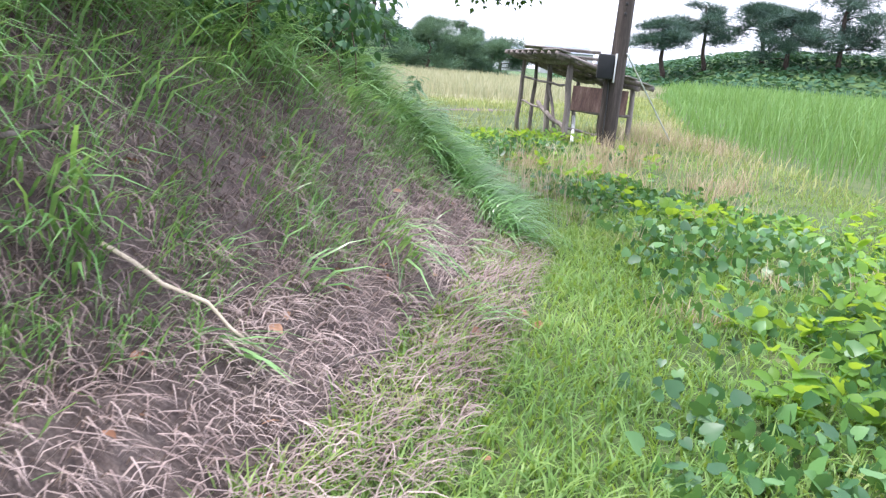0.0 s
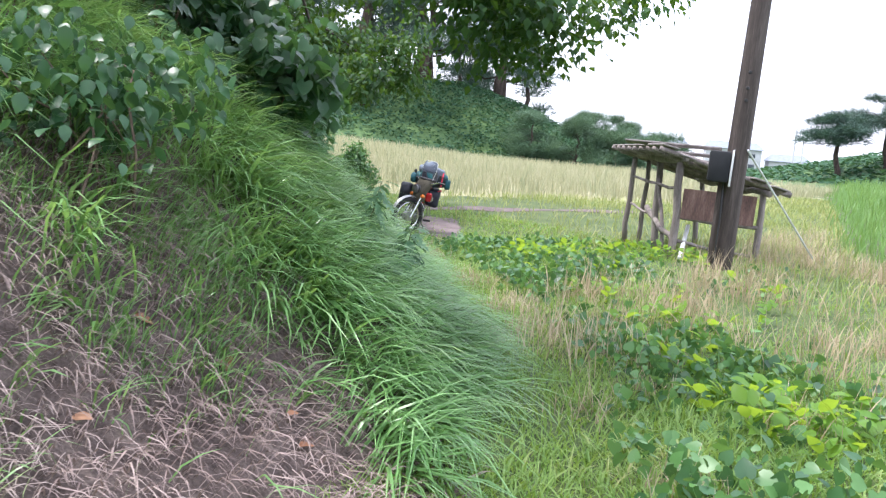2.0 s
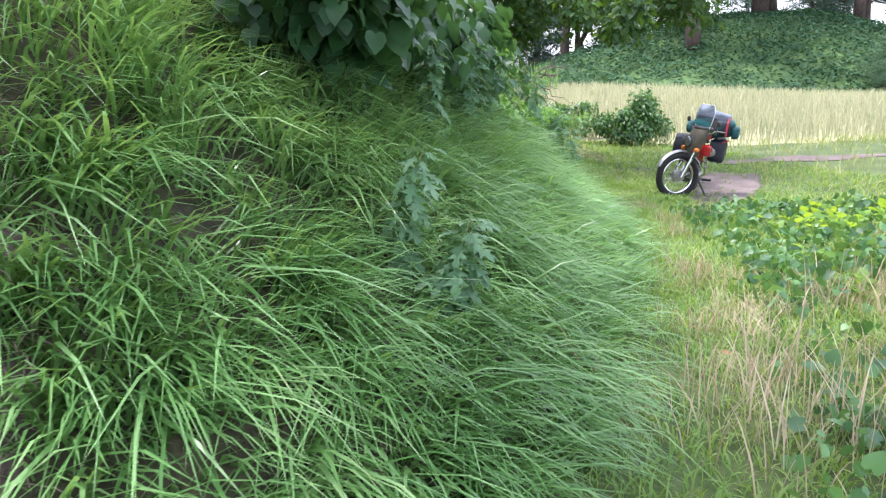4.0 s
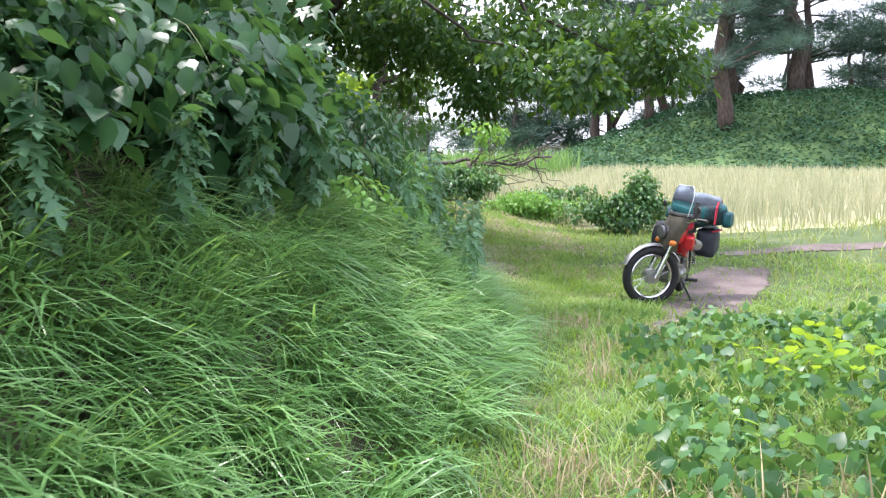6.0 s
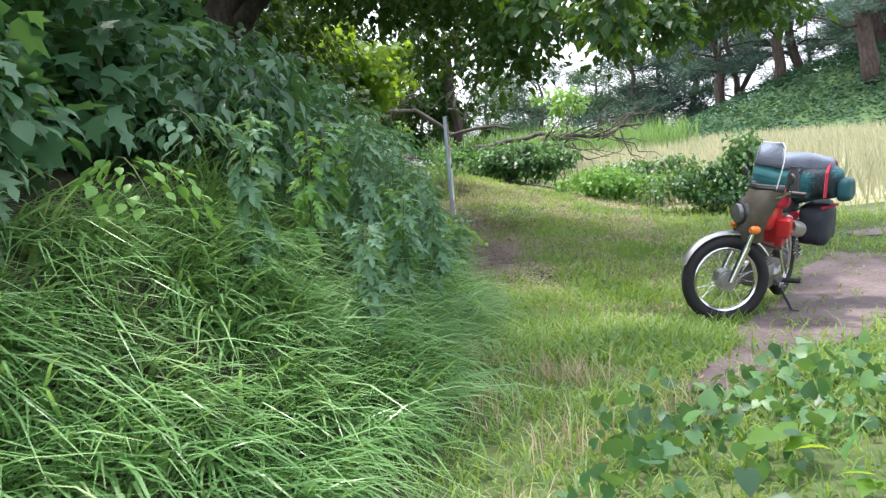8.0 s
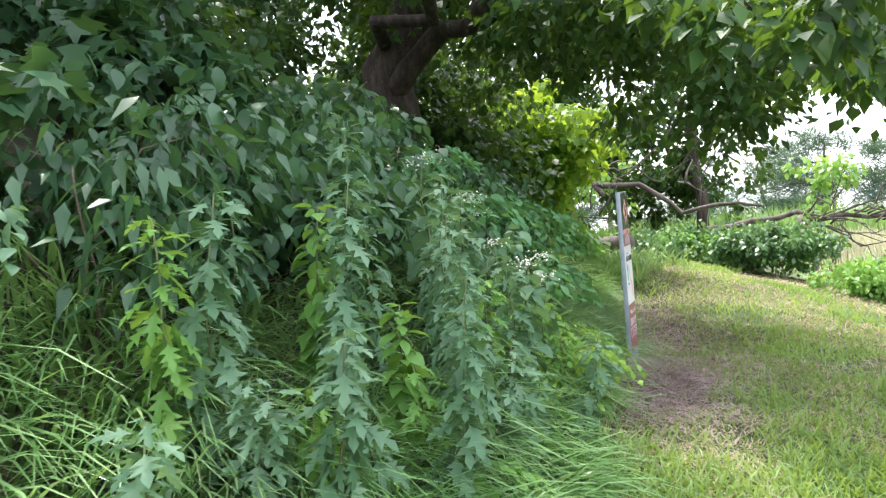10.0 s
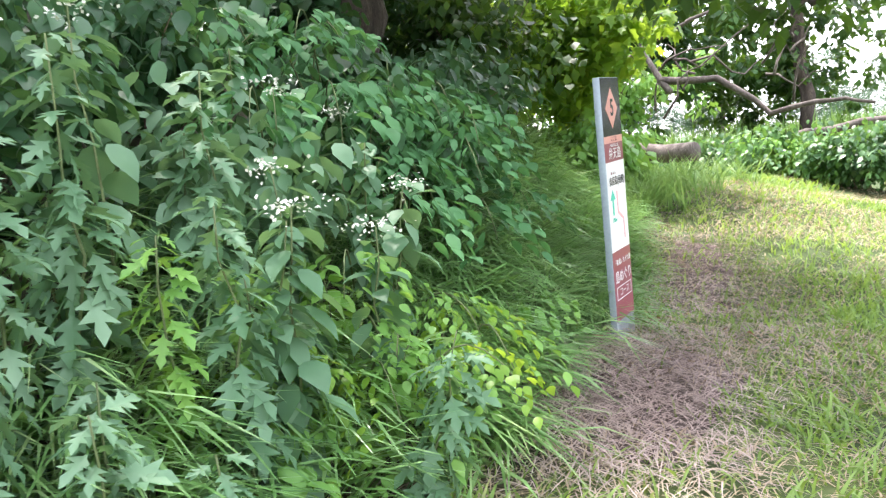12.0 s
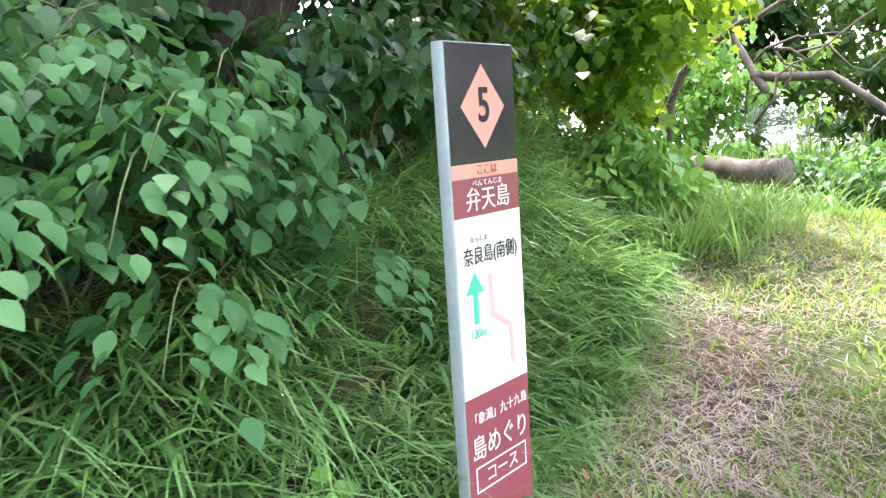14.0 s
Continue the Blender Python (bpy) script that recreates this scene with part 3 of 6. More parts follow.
def on_path(x, y):
    """1 on the bare earth of the trodden path."""
    u = (x - 2.95) * 0.435 + (y - 8.1) * 0.9
    v = (x - 2.95) * 0.9 - (y - 8.1) * 0.435
    body = smooth((u + 0.5) / 0.4) * smooth((5.2 - u) / 0.8) * smooth((0.24 + 0.2 * smooth((u - 0.6) / 1.2) + 0.02 * u + 0.08 * waves(x, y, 3.7, 9) - np.abs(v + 0.06)) / 0.14)
    side = smooth((x - 4.9) / 0.5) * smooth((0.34 + 0.12 * waves(x, y, 2.0, 4) - np.abs(y - 13.5 + 0.06 * (x - 5))) / 0.16)
    spot = np.exp(-(((x - 1.0) / 0.5) ** 2 + ((y - 14.4) / 0.35) ** 2) * 2) * 0.7
    return np.clip(body + side + spot, 0, 1)


def meadow():
    """The rough grass between trail, hut and field, pale and pinkish in places."""
    r = np.random.default_rng(17)
    def share(x, y):
        d = inland(x, y)
        s = smooth((-d - 3.4 + 0.7 * waves(x, y, 1.0, 2)) / 1.2) * (reed_side(x, y) < 0.4) * (1 - on_path(x, y)) * np.where((x > 2.5) & (y > 8.5) & (y < 16) & (x < 9), 0.35, 1)
        return s * np.clip(22 / np.hypot(x + 1, y + 1), 0.25, 1)
    p = spots(90000, -2, 30, -6, 30, lambda x, y: share(x, y) * ~in_field(x, y), r)
    n = len(p)
    dist = np.hypot(p[:, 0], p[:, 1])
    stuff("meadow_grass", blades(p, r.uniform(0.14, 0.34, n), r.uniform(0.005, 0.010, n) * (1 + dist / 14), r.uniform(0, 6.28, n), r.uniform(0.2, 0.8, n), r.uniform(0, 0.3, n), r),
          M_MEADOW, "rough meadow grass, yellow-green with dry seed heads", "grass")
    c = spots(1900, 0.5, 12, -1.5, 9, lambda x, y: np.clip(0.9 * np.exp(-(((x - 1.15) / 0.34) ** 2 + ((y - 2.45) / 0.42) ** 2)) + 0.8 * np.exp(-(((x - 2.8) / 0.55) ** 2 + ((y - 3.5) / 0.7) ** 2)) + 0.22 * (np.abs((y - 3.6) - 0.7 * (x - 4.5)) < 1.3) * (x > 2), 0, 1) * (reed_side(x, y) < 0.2), r)
    i = np.repeat(np.arange(len(c)), 36)
    q = c[i] + np.concatenate([r.normal(0, 0.16, (len(i), 2)), np.zeros((len(i), 1))], 1)
    q[:, 2] = height(q[:, 0], q[:, 1])
    m = len(q)
    stuff("dry_meadow_grass", blades(q, r.uniform(0.16, 0.46, m), r.uniform(0.0035, 0.008, m), r.uniform(0, 6.28, m), r.uniform(0.1, 0.6, m), r.uniform(0, 0.2, m), r),
          M_DRY, "tall pinkish-brown dry grass in loose clumps", "grass")
    c = spots(420, -2.2, 4.0, -2.0, 8.8, lambda x, y: (np.exp(-((inland(x, y) + 0.75) / 0.32) ** 2) + 2.0 * np.exp(-(((x - 2.35) / 0.35) ** 2 + ((y - 8.2) / 0.3) ** 2)) + 0.7 * (waves(x, y, 1.9, 15) > 0.12) * (inland(x, y) < -0.9) * (inland(x, y) > -4)) * (0.35 + 0.65 * np.exp(-((y - 4.3) / 1.0) ** 2)), r)
    i = np.repeat(np.arange(len(c)), 75)
    q = c[i] + np.concatenate([r.normal(0, 0.10, (len(i), 2)), np.zeros((len(i), 1))], 1)
    q[:, 2] = height(q[:, 0], q[:, 1])
    m = len(q)
    stuff("dry_trail_grass", blades(q, r.uniform(0.08, 0.26, m), r.uniform(0.003, 0.006, m), r.uniform(0, 6.28, m), r.uniform(0.1, 0.8, m), r.uniform(0, 0.4, m), r),
          M_DRY, "straw-coloured dry grass along the edge of the trail", "grass")


def field():
    r = np.random.default_rng(18)
    p = spots(80000, -8, 40, 16, 58, lambda x, y: in_field(x, y) * np.clip(20 / y, 0.25, 1), r)
    n = len(p)
    dist = np.hypot(p[:, 0] - 2, p[:, 1] - 4)
    stuff("field_grass", blades(p, r.uniform(0.5, 0.95, n), r.uniform(0.012, 0.024, n) * (0.8 + dist / 40), r.uniform(0, 6.28, n), r.uniform(0.05, 0.4, n), r.uniform(0, 0.25, n), r),
          M_FIELD, "pale golden field of ripe tall grass", "field grass")
    p = spots(34000, -14, 12, 25, 66, lambda x, y: np.where(y > 42, x < 6 + 3 * waves(y, x, 0.4), x < 1.2) * 0.8, r)
    n = len(p)
    stuff("far_reeds", blades(p, r.uniform(1.3, 2.2, n) * np.where(p[:, 1] > 42, 1, 0.6), r.uniform(0.04, 0.07, n), r.uniform(0, 6.28, n), r.uniform(0.05, 0.4, n), r.uniform(0, 0.2, n), r),
          M_REED, "light green reeds at the far end of the field", "reeds")


def reed_bed():
    r = np.random.default_rng(19)
    p = spots(130000, 3, 60, -14, 52, lambda x, y: smooth((reed_side(x, y) + 0.3 * waves(x, y, 2.5)) / 0.7) * np.clip(12 / np.hypot(x, y), 0.1, 1) * (x + 0.3 * y > 3), r)
    n = len(p)
    dist = np.hypot(p[:, 0], p[:, 1])
    edge = smooth(reed_side(p[:, 0], p[:, 1]) / 2.2)
    stuff("reed_bed", blades(p, (0.45 + 0.75 * edge) * r.uniform(0.6, 1.25, n), r.uniform(0.012, 0.023, n) * (0.7 + dist / 22), r.uniform(0, 6.28, n), r.uniform(0.05, 0.45, n), r.uniform(0, 0.25, n), r),
          M_REED, "dense bed of tall bright green reeds", "reeds")


def kudzu():
    r = np.random.default_rng(20)
    def share(x, y):
        d = inland(x, y)
        band = smooth((-d - 0.75) / 0.4) * smooth((d + np.where(y > 3.5, 4.8, 3.1)) / 0.9)
        patch = smooth((waves(x, y, 1.6, 8) + 0.35) / 0.5)
        return band * (0.15 + 0.85 * patch) * (1 - 0.9 * on_path(x, y)) * smooth((8.6 - y) / 1.2) * (1 - 0.93 * smooth((x - np.where(y < 4.4, 1.9, 3.4)) / 0.8) * (y < 7.2))
    p = spots(85000, -6, 8, -6, 9, share, r)
    n = len(p)
    p[:, 2] += r.uniform(0.04, 0.24, n) * (0.65 + 0.45 * waves(p[:, 0], p[:, 1], 2.1, 1))
    stuff("kudzu_leaves", leaves(HEART, p, r.uniform(0.028, 0.08, n), r.uniform(0, 6.28, n), r.uniform(-1.2, 1.5, n), r.normal(0, 0.95, n)),
          M_KUDZU, "broad heart-shaped vine leaves creeping over the trail edge", "vine")
    # bright broad-leaved weeds in loose rosettes on the sunny side of the trail
    c = spots(1700, -2.5, 5.5, -3.2, 7.2, lambda x, y: smooth((-inland(x, y) - 1.1) / 0.5) * smooth((inland(x, y) + 4.6) / 0.8) * (0.12 + 0.88 * (waves(x, y, 1.3, 5) > 0.05)) * (1 - on_path(x, y)) * (1 - 0.9 * smooth((x - 2.2) / 0.8) * (y < 4.8)), r)
    i = np.repeat(np.arange(len(c)), 9)
    n = len(i)
    a = r.uniform(0, 6.28, n)
    out = r.uniform(0.01, 0.07, n)
    q = c[i] + np.stack([np.cos(a) * out, np.sin(a) * out, r.uniform(0.02, 0.16, n)], 1)
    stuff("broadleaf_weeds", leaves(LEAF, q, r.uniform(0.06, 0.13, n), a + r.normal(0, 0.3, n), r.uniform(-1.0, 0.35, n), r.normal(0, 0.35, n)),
          M_SUNTINT, "bright yellow-green broad-leaved weeds among the trail grass", "weeds")
    p = spots(95000, 2, 60, 46, 84, lambda x, y: on_hill(x, y) * np.clip(1.4 - (y - 48) / 30, 0.1, 1), r)
    n = len(p)
    p[:, 2] += r.uniform(0.05, 0.45, n) + 0.2 * waves(p[:, 0], p[:, 1], 0.9)
    stuff("hill_vines", leaves(DIAMOND, p, r.uniform(0.18, 0.36, n), r.uniform(0, 6.28, n), r.uniform(-0.3, 0.9, n), r.normal(0, 0.4, n)),
          M_HILLVINE, "blanket of dark green vines over the far hill", "vine")
    p = spots(26000, 66, 134, 4, 92, lambda x, y: 1.0 * (np.sqrt(((x - 100) / 34) ** 2 + ((y - 48) / 42) ** 2) < 0.97), r)
    n = len(p)
    p[:, 2] += r.uniform(0.1, 0.7, n)
    stuff("far_mound_vines", leaves(DIAMOND, p, r.uniform(0.5, 0.9, n), r.uniform(0, 6.28, n), r.uniform(-0.3, 0.9, n), r.normal(0, 0.4, n)),
          M_HILLVINE, "green scrub over the distant mound", "scrub")


def litter():
    r = np.random.default_rng(21)
    p = spots(2600, -7, 3.2, -4, 15, lambda x, y: np.clip(np.exp(-((inland(x, y)) / 0.5) ** 2), 0, 1) * (0.15 + 0.85 * straw_bank(x, y)) + 0.35 * np.exp(-(((x - 1.3) / 0.8) ** 2 + ((y - 13.0) / 1.3) ** 2)), r)
    n = len(p)
    p[:, 2] += 0.03
    stuff("dead_leaves", leaves(LEAF, p, r.uniform(0.035, 0.08, n), r.uniform(0, 6.28, n), r.uniform(-0.4, 0.5, n), r.normal(0, 0.5, n)),
          M_DEADLEAF, "brown dead leaves strewn along the bank's foot", "leaf litter")
    p = spots(500, 1.5, 4.5, 7.4, 9.5, lambda x, y: np.exp(-(((x - 3.1) / 0.4) ** 2 + ((y - 8.0) / 0.3) ** 2)), r)
    n = len(p)
    p[:, 2] += 0.015
    stuff("path_debris", leaves(LEAF, p, r.uniform(0.02, 0.05, n), r.uniform(0, 6.28, n), r.uniform(-0.4, 0.5, n), r.normal(0, 0.5, n)),
          M_DEADLEAF, "dry leaf bits and pebbles at the path's end", "leaf litter")


def bare_path():
    xs, ys = np.arange(1.8, 13, 0.045), np.arange(6.8, 15.6, 0.045)
    X, Y = np.meshgrid(xs, ys)
    Z = height(X, Y) + 0.012 + 0.003 * waves(X, Y, 7, 2)
    on = on_path(X, Y) > 0.35
    q = np.arange(X.size).reshape(X.shape)
    keep = on[:-1, :-1] & on[1:, :-1] & on[:-1, 1:] & on[1:, 1:]
    f = np.stack([q[:-1, :-1], q[:-1, 1:], q[1:, 1:], q[1:, :-1]], -1)[keep]
    used, inv = np.unique(f, return_inverse=True)
    v = np.stack([X.ravel(), Y.ravel(), Z.ravel()], 1)[used]
    tagged(raw_object("dirt_path", v, inv.reshape(f.shape), M_PATH, flat=False), "bare pinkish-brown trodden earth path", "path", kind="structure")


# ---- trees and bushes ----
def bent_line(a, b, sag=0.0, bend=0.1, n=7, seed=0):
    r = np.random.default_rng(seed)
    t = np.linspace(0, 1, n)[:, None]
    a, b = np.asarray(a, float), np.asarray(b, float)
    off = r.normal(0, bend, (n, 3)) * np.linalg.norm(b - a) * np.sin(np.pi * t)
    pts = a + (b - a) * t + off
    pts[:, 2] += (sag * np.sin(np.pi * t))[:, 0]
    return pts


def leaf_clumps(centres, radius, per, size, r, shape=LEAF, droop=0.7, flat=0.7):
    """Leaves in loose sprays round each centre, tips outwards and hanging."""
    n = len(centres) * per
    c = np.repeat(np.asarray(centres, float), per, axis=0)
    rad = np.repeat(np.broadcast_to(radius, (len(centres),)), per)
    d = r.normal(size=(n, 3))
    d /= np.linalg.norm(d, axis=1)[:, None]
    k = rad * r.uniform(0.15, 1.0, n) ** 0.6
    p = c + d * k[:, None] * np.array([1, 1, flat])
    head = np.arctan2(d[:, 1], d[:, 0]) + r.normal(0, 0.7, n)
    return leaves(shape, p, r.uniform(0.65, 1.25, n) * size, head, r.normal(droop, 0.45, n), r.normal(0, 0.4, n))


def tree(name, label, base, trunk, limbs, centres, radius, per, size, r_trunk, mat_bark, mat_leaf, seed, shape=LEAF, category="tree", sides=14):
    """trunk: top point; limbs: pairs of points and radii; crown: clumps of leaves."""
    r = np.random.default_rng(seed)
    e = tagged(empty(name, Matrix.Translation(base)), label, category)
    b = np.zeros(3)
    rel = lambda q: np.asarray(q, float) - np.asarray(base, float)
    line = bent_line(b - (0, 0, 0.3), rel(trunk), 0, 0.02, 9, seed)
    rr = r_trunk * np.linspace(1.25, 0.55, 9)
    rr[0] *= 1.25
    v, t = tube_arrays(line, rr, sides, 0.09, seed)
    raw_object("trunk", v, t, mat_bark, e, flat=False)
    for i, (p0, p1, ra) in enumerate(limbs):
        tube("limb", bent_line(rel(p0), rel(p1), 0.0, 0.06, 8, seed + i + 1), ra * np.linspace(1, 0.25, 8), mat_bark, e, 8, 0.08, seed + i)
    c = np.array([rel(q) for q in centres])
    raw_object("crown", *leaf_clumps(c, radius, per, size, r, shape), mat_leaf, e)
    return e


def cloud(centre, rx, ry, rz, n, r, hollow=0.55):
    d = r.normal(size=(n, 3))
    d /= np.linalg.norm(d, axis=1)[:, None]
    return np.asarray(centre) + d * r.uniform(hollow, 1.0, n)[:, None] * np.array([rx, ry, rz])


def big_tree():
    r = np.random.default_rng(31)
    c = [cloud((0.8, 14.7, 4.6), 4.1, 1.5, 2.1, 96, r), cloud((-2.6, 12.6, 5.4), 2.6, 3.0, 1.9, 80, r), cloud((-1.3, 10.0, 4.5), 1.3, 2.2, 0.8, 46, r, 0.2)]
    # the fringe that hangs low over the path
    n = 70
    fr = np.stack([r.uniform(-0.3, 4.6, n), 13.7 + r.normal(0, 0.6, n), r.uniform(2.35, 3.5, n)], 1)
    fr[:, 2] += 0.12 * np.abs(fr[:, 0] - 2.4) + np.where(fr[:, 0] < 1.3, 0.7, 0.0)
    # overhang above the view, added so the bank's foot falls in shade
    over = cloud((0.4, 9.6, 4.4), 1.3, 1.4, 0.5, 30, r, 0.2)
    tips = np.array([(1.9, 10.8, 2.5), (2.7, 10.7, 2.35), (2.9, 11.5, 2.5), (3.3, 12.2, 2.5)])
    c = np.concatenate(c + [fr, over])
    c = c[c[:, 2] > 2.3]
    c = c[~((np.abs(c[:, 0] + 1.2) < 1.3) & (c[:, 1] < 13.4) & (c[:, 2] < 4.0))]
    c = np.concatenate([c, np.repeat(tips, 2, 0) + r.normal(0, 0.16, (2 * len(tips), 3))])
    b = (-1.95, 13.7, float(height(-1.95, 13.7)))
    tree("broadleaf_tree", "large spreading broadleaf tree leaning from the mound over the path", b, (-1.35, 14.3, 6.2),
         [((-1.8, 13.85, 3.1), (0.9, 13.4, 4.6), 0.13), ((-1.6, 14.0, 4.2), (2.6, 14.6, 4.6), 0.12), ((-1.5, 14.2, 5.2), (-3.6, 12.0, 6.4), 0.12),
          ((-1.4, 14.2, 5.6), (0.6, 16.2, 6.6), 0.1), ((0.6, 13.45, 4.45), (3.6, 13.3, 3.0), 0.05), ((1.0, 14.2, 4.5), (2.0, 13.0, 2.7), 0.035), ((-1.75, 13.9, 3.7), (1.2, 9.9, 4.2), 0.08), ((0.2, 11.2, 4.05), (2.3, 11.0, 2.5), 0.03)],
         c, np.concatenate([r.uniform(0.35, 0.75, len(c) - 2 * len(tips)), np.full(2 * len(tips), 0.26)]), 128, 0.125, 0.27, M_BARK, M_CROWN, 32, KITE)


def bank_tree():
    """The smaller tree whose branches overhang the start of the walk."""
    r = np.random.default_rng(41)
    c = [cloud((-1.6, 3.4, 4.4), 2.4, 2.2, 1.5, 70, r)]
    n = 46
    s = r.uniform(0, 1, n)
    c.append(np.stack([-1.0 + 1.9 * s + r.normal(0, 0.18, n), 2.3 + 0.3 * s + r.normal(0, 0.25, n), 2.9 - 0.6 * s + r.normal(0, 0.16, n)], 1))
    c = np.concatenate(c)
    c = c[(c[:, 2] > 2.1)]
    b = (-2.2, 3.6, float(height(-2.2, 3.6)))
    tree("overhanging_tree", "small dark-leaved tree overhanging the straw bank", b, (-1.7, 3.3, 5.2),
         [((-2.0, 3.5, 3.6), (0.7, 2.5, 2.5), 0.05), ((-1.9, 3.4, 4.2), (-0.2, 4.4, 4.6), 0.05), ((-1.9, 3.4, 4.2), (-3.2, 2.2, 4.8), 0.05)],
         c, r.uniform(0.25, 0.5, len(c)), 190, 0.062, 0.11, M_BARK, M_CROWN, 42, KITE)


def bush(name, label, x, y, rx, ry, rz, z0, n, per, size, mat, seed, shape=LEAF, category="bush"):
    """A leafy bush: stems fan out from its foot and carry sprays of leaves."""
    r = np.random.default_rng(seed)
    zb = float(height(x, y))
    e = tagged(empty(name, Matrix.Translation((x, y, zb))), label, category)
    c = cloud((0, 0, z0 + rz), rx, ry, rz, n, r, 0.15)
    gz = height(c[:, 0] + x, c[:, 1] + y) - zb
    c = c[c[:, 2] > gz + 0.12]
    tagged(e, group={"bush": "bushes on the mound", "hedge_bush": "shrubs along the field edge"}.get(name, ""))
    stems = [tube_arrays(bent_line((r.normal(0, 0.1), r.normal(0, 0.1), -0.05), q, 0.1, 0.05, 5, seed + i), np.linspace(0.006, 0.003, 5), 5) for i, q in enumerate(c[:: max(1, len(c) // 7)])]
    tagged(raw_object("stem_tangle", *join_arrays(stems), M_TWIG, e, flat=False), kind="stuff")
    raw_object("leaves", *leaf_clumps(c, r.uniform(0.16, 0.34, len(c)), per, size, r, shape, 0.8, 0.8), mat, e)
    return e


def pine(name, label, x, y, hgt, spread, seed, lean=(0, 0), r0=0.35, bare=0.35, n=60, per=48, size=0.5, category="pine tree", flat=0.35, mat=None):
    per, size = round(per * 0.62), size * 1.22
    r = np.random.default_rng(seed)
    zb = float(height(x, y))
    e = tagged(empty(name, Matrix.Translation((x, y, zb))), label, category)
    tagged(e, group={"pine_tree": "pines on the hill", "spreading_pine": "pines on the distant mound", "dense_pine": "dense pines on the distant mound", "wood_pine": "wood behind the hill", "far_tree": "distant wood", "scrub_tree": "scrub trees at the hill's end"}.get(name, ""))
    top = np.array([lean[0], lean[1], hgt])
    line = bent_line((0, 0, -0.4), top, 0, 0.025, 9, seed)
    raw_object("trunk", *tube_arrays(line, r0 * np.linspace(1.15, 0.25, 9), 10, 0.07, seed), M_PINEBARK, e, flat=False)
    limbs, cl = [], []
    for i in range(n // 4):
        s = r.uniform(bare, 0.97)
        p0 = line[0] + (top - line[0]) * s
        a = r.uniform(0, 6.28)
        reach = spread * (1.05 - 0.6 * max(0, (s - bare) / (1 - bare)) ** 1.5) * r.uniform(0.55, 1.0)
        p1 = p0 + np.array([math.cos(a) * reach, math.sin(a) * reach, r.uniform(-0.05, 0.28) * reach])
        limbs.append(tube_arrays(bent_line(p0, p1, 0.1, 0.06, 5, seed + i), np.linspace(0.09, 0.025, 5) * r0 / 0.35, 5))
        for k in (0.5, 0.75, 0.95, 1.05):
            cl.append(p0 + (p1 - p0) * k + r.normal(0, 0.25, 3) * np.array([1, 1, 0.4]))
    tagged(raw_object("branching", *join_arrays(limbs), M_PINEBARK, e, flat=False), kind="stuff")
    cl = np.array(cl)
    raw_object("crown", *leaf_clumps(cl, spread * r.uniform(0.16, 0.3, len(cl)), per, size, r, TUFT, -0.2, flat), mat or M_PINE, e)
    return e


long_grass()
bank_tufts()
upper_bank_grass()
bank_straw()
straw_heap()
lawn()
dry_lawn()
bank_end_grass()
meadow()
field()
reed_bed()
kudzu()
litter()
bare_path()
big_tree()
bank_tree()

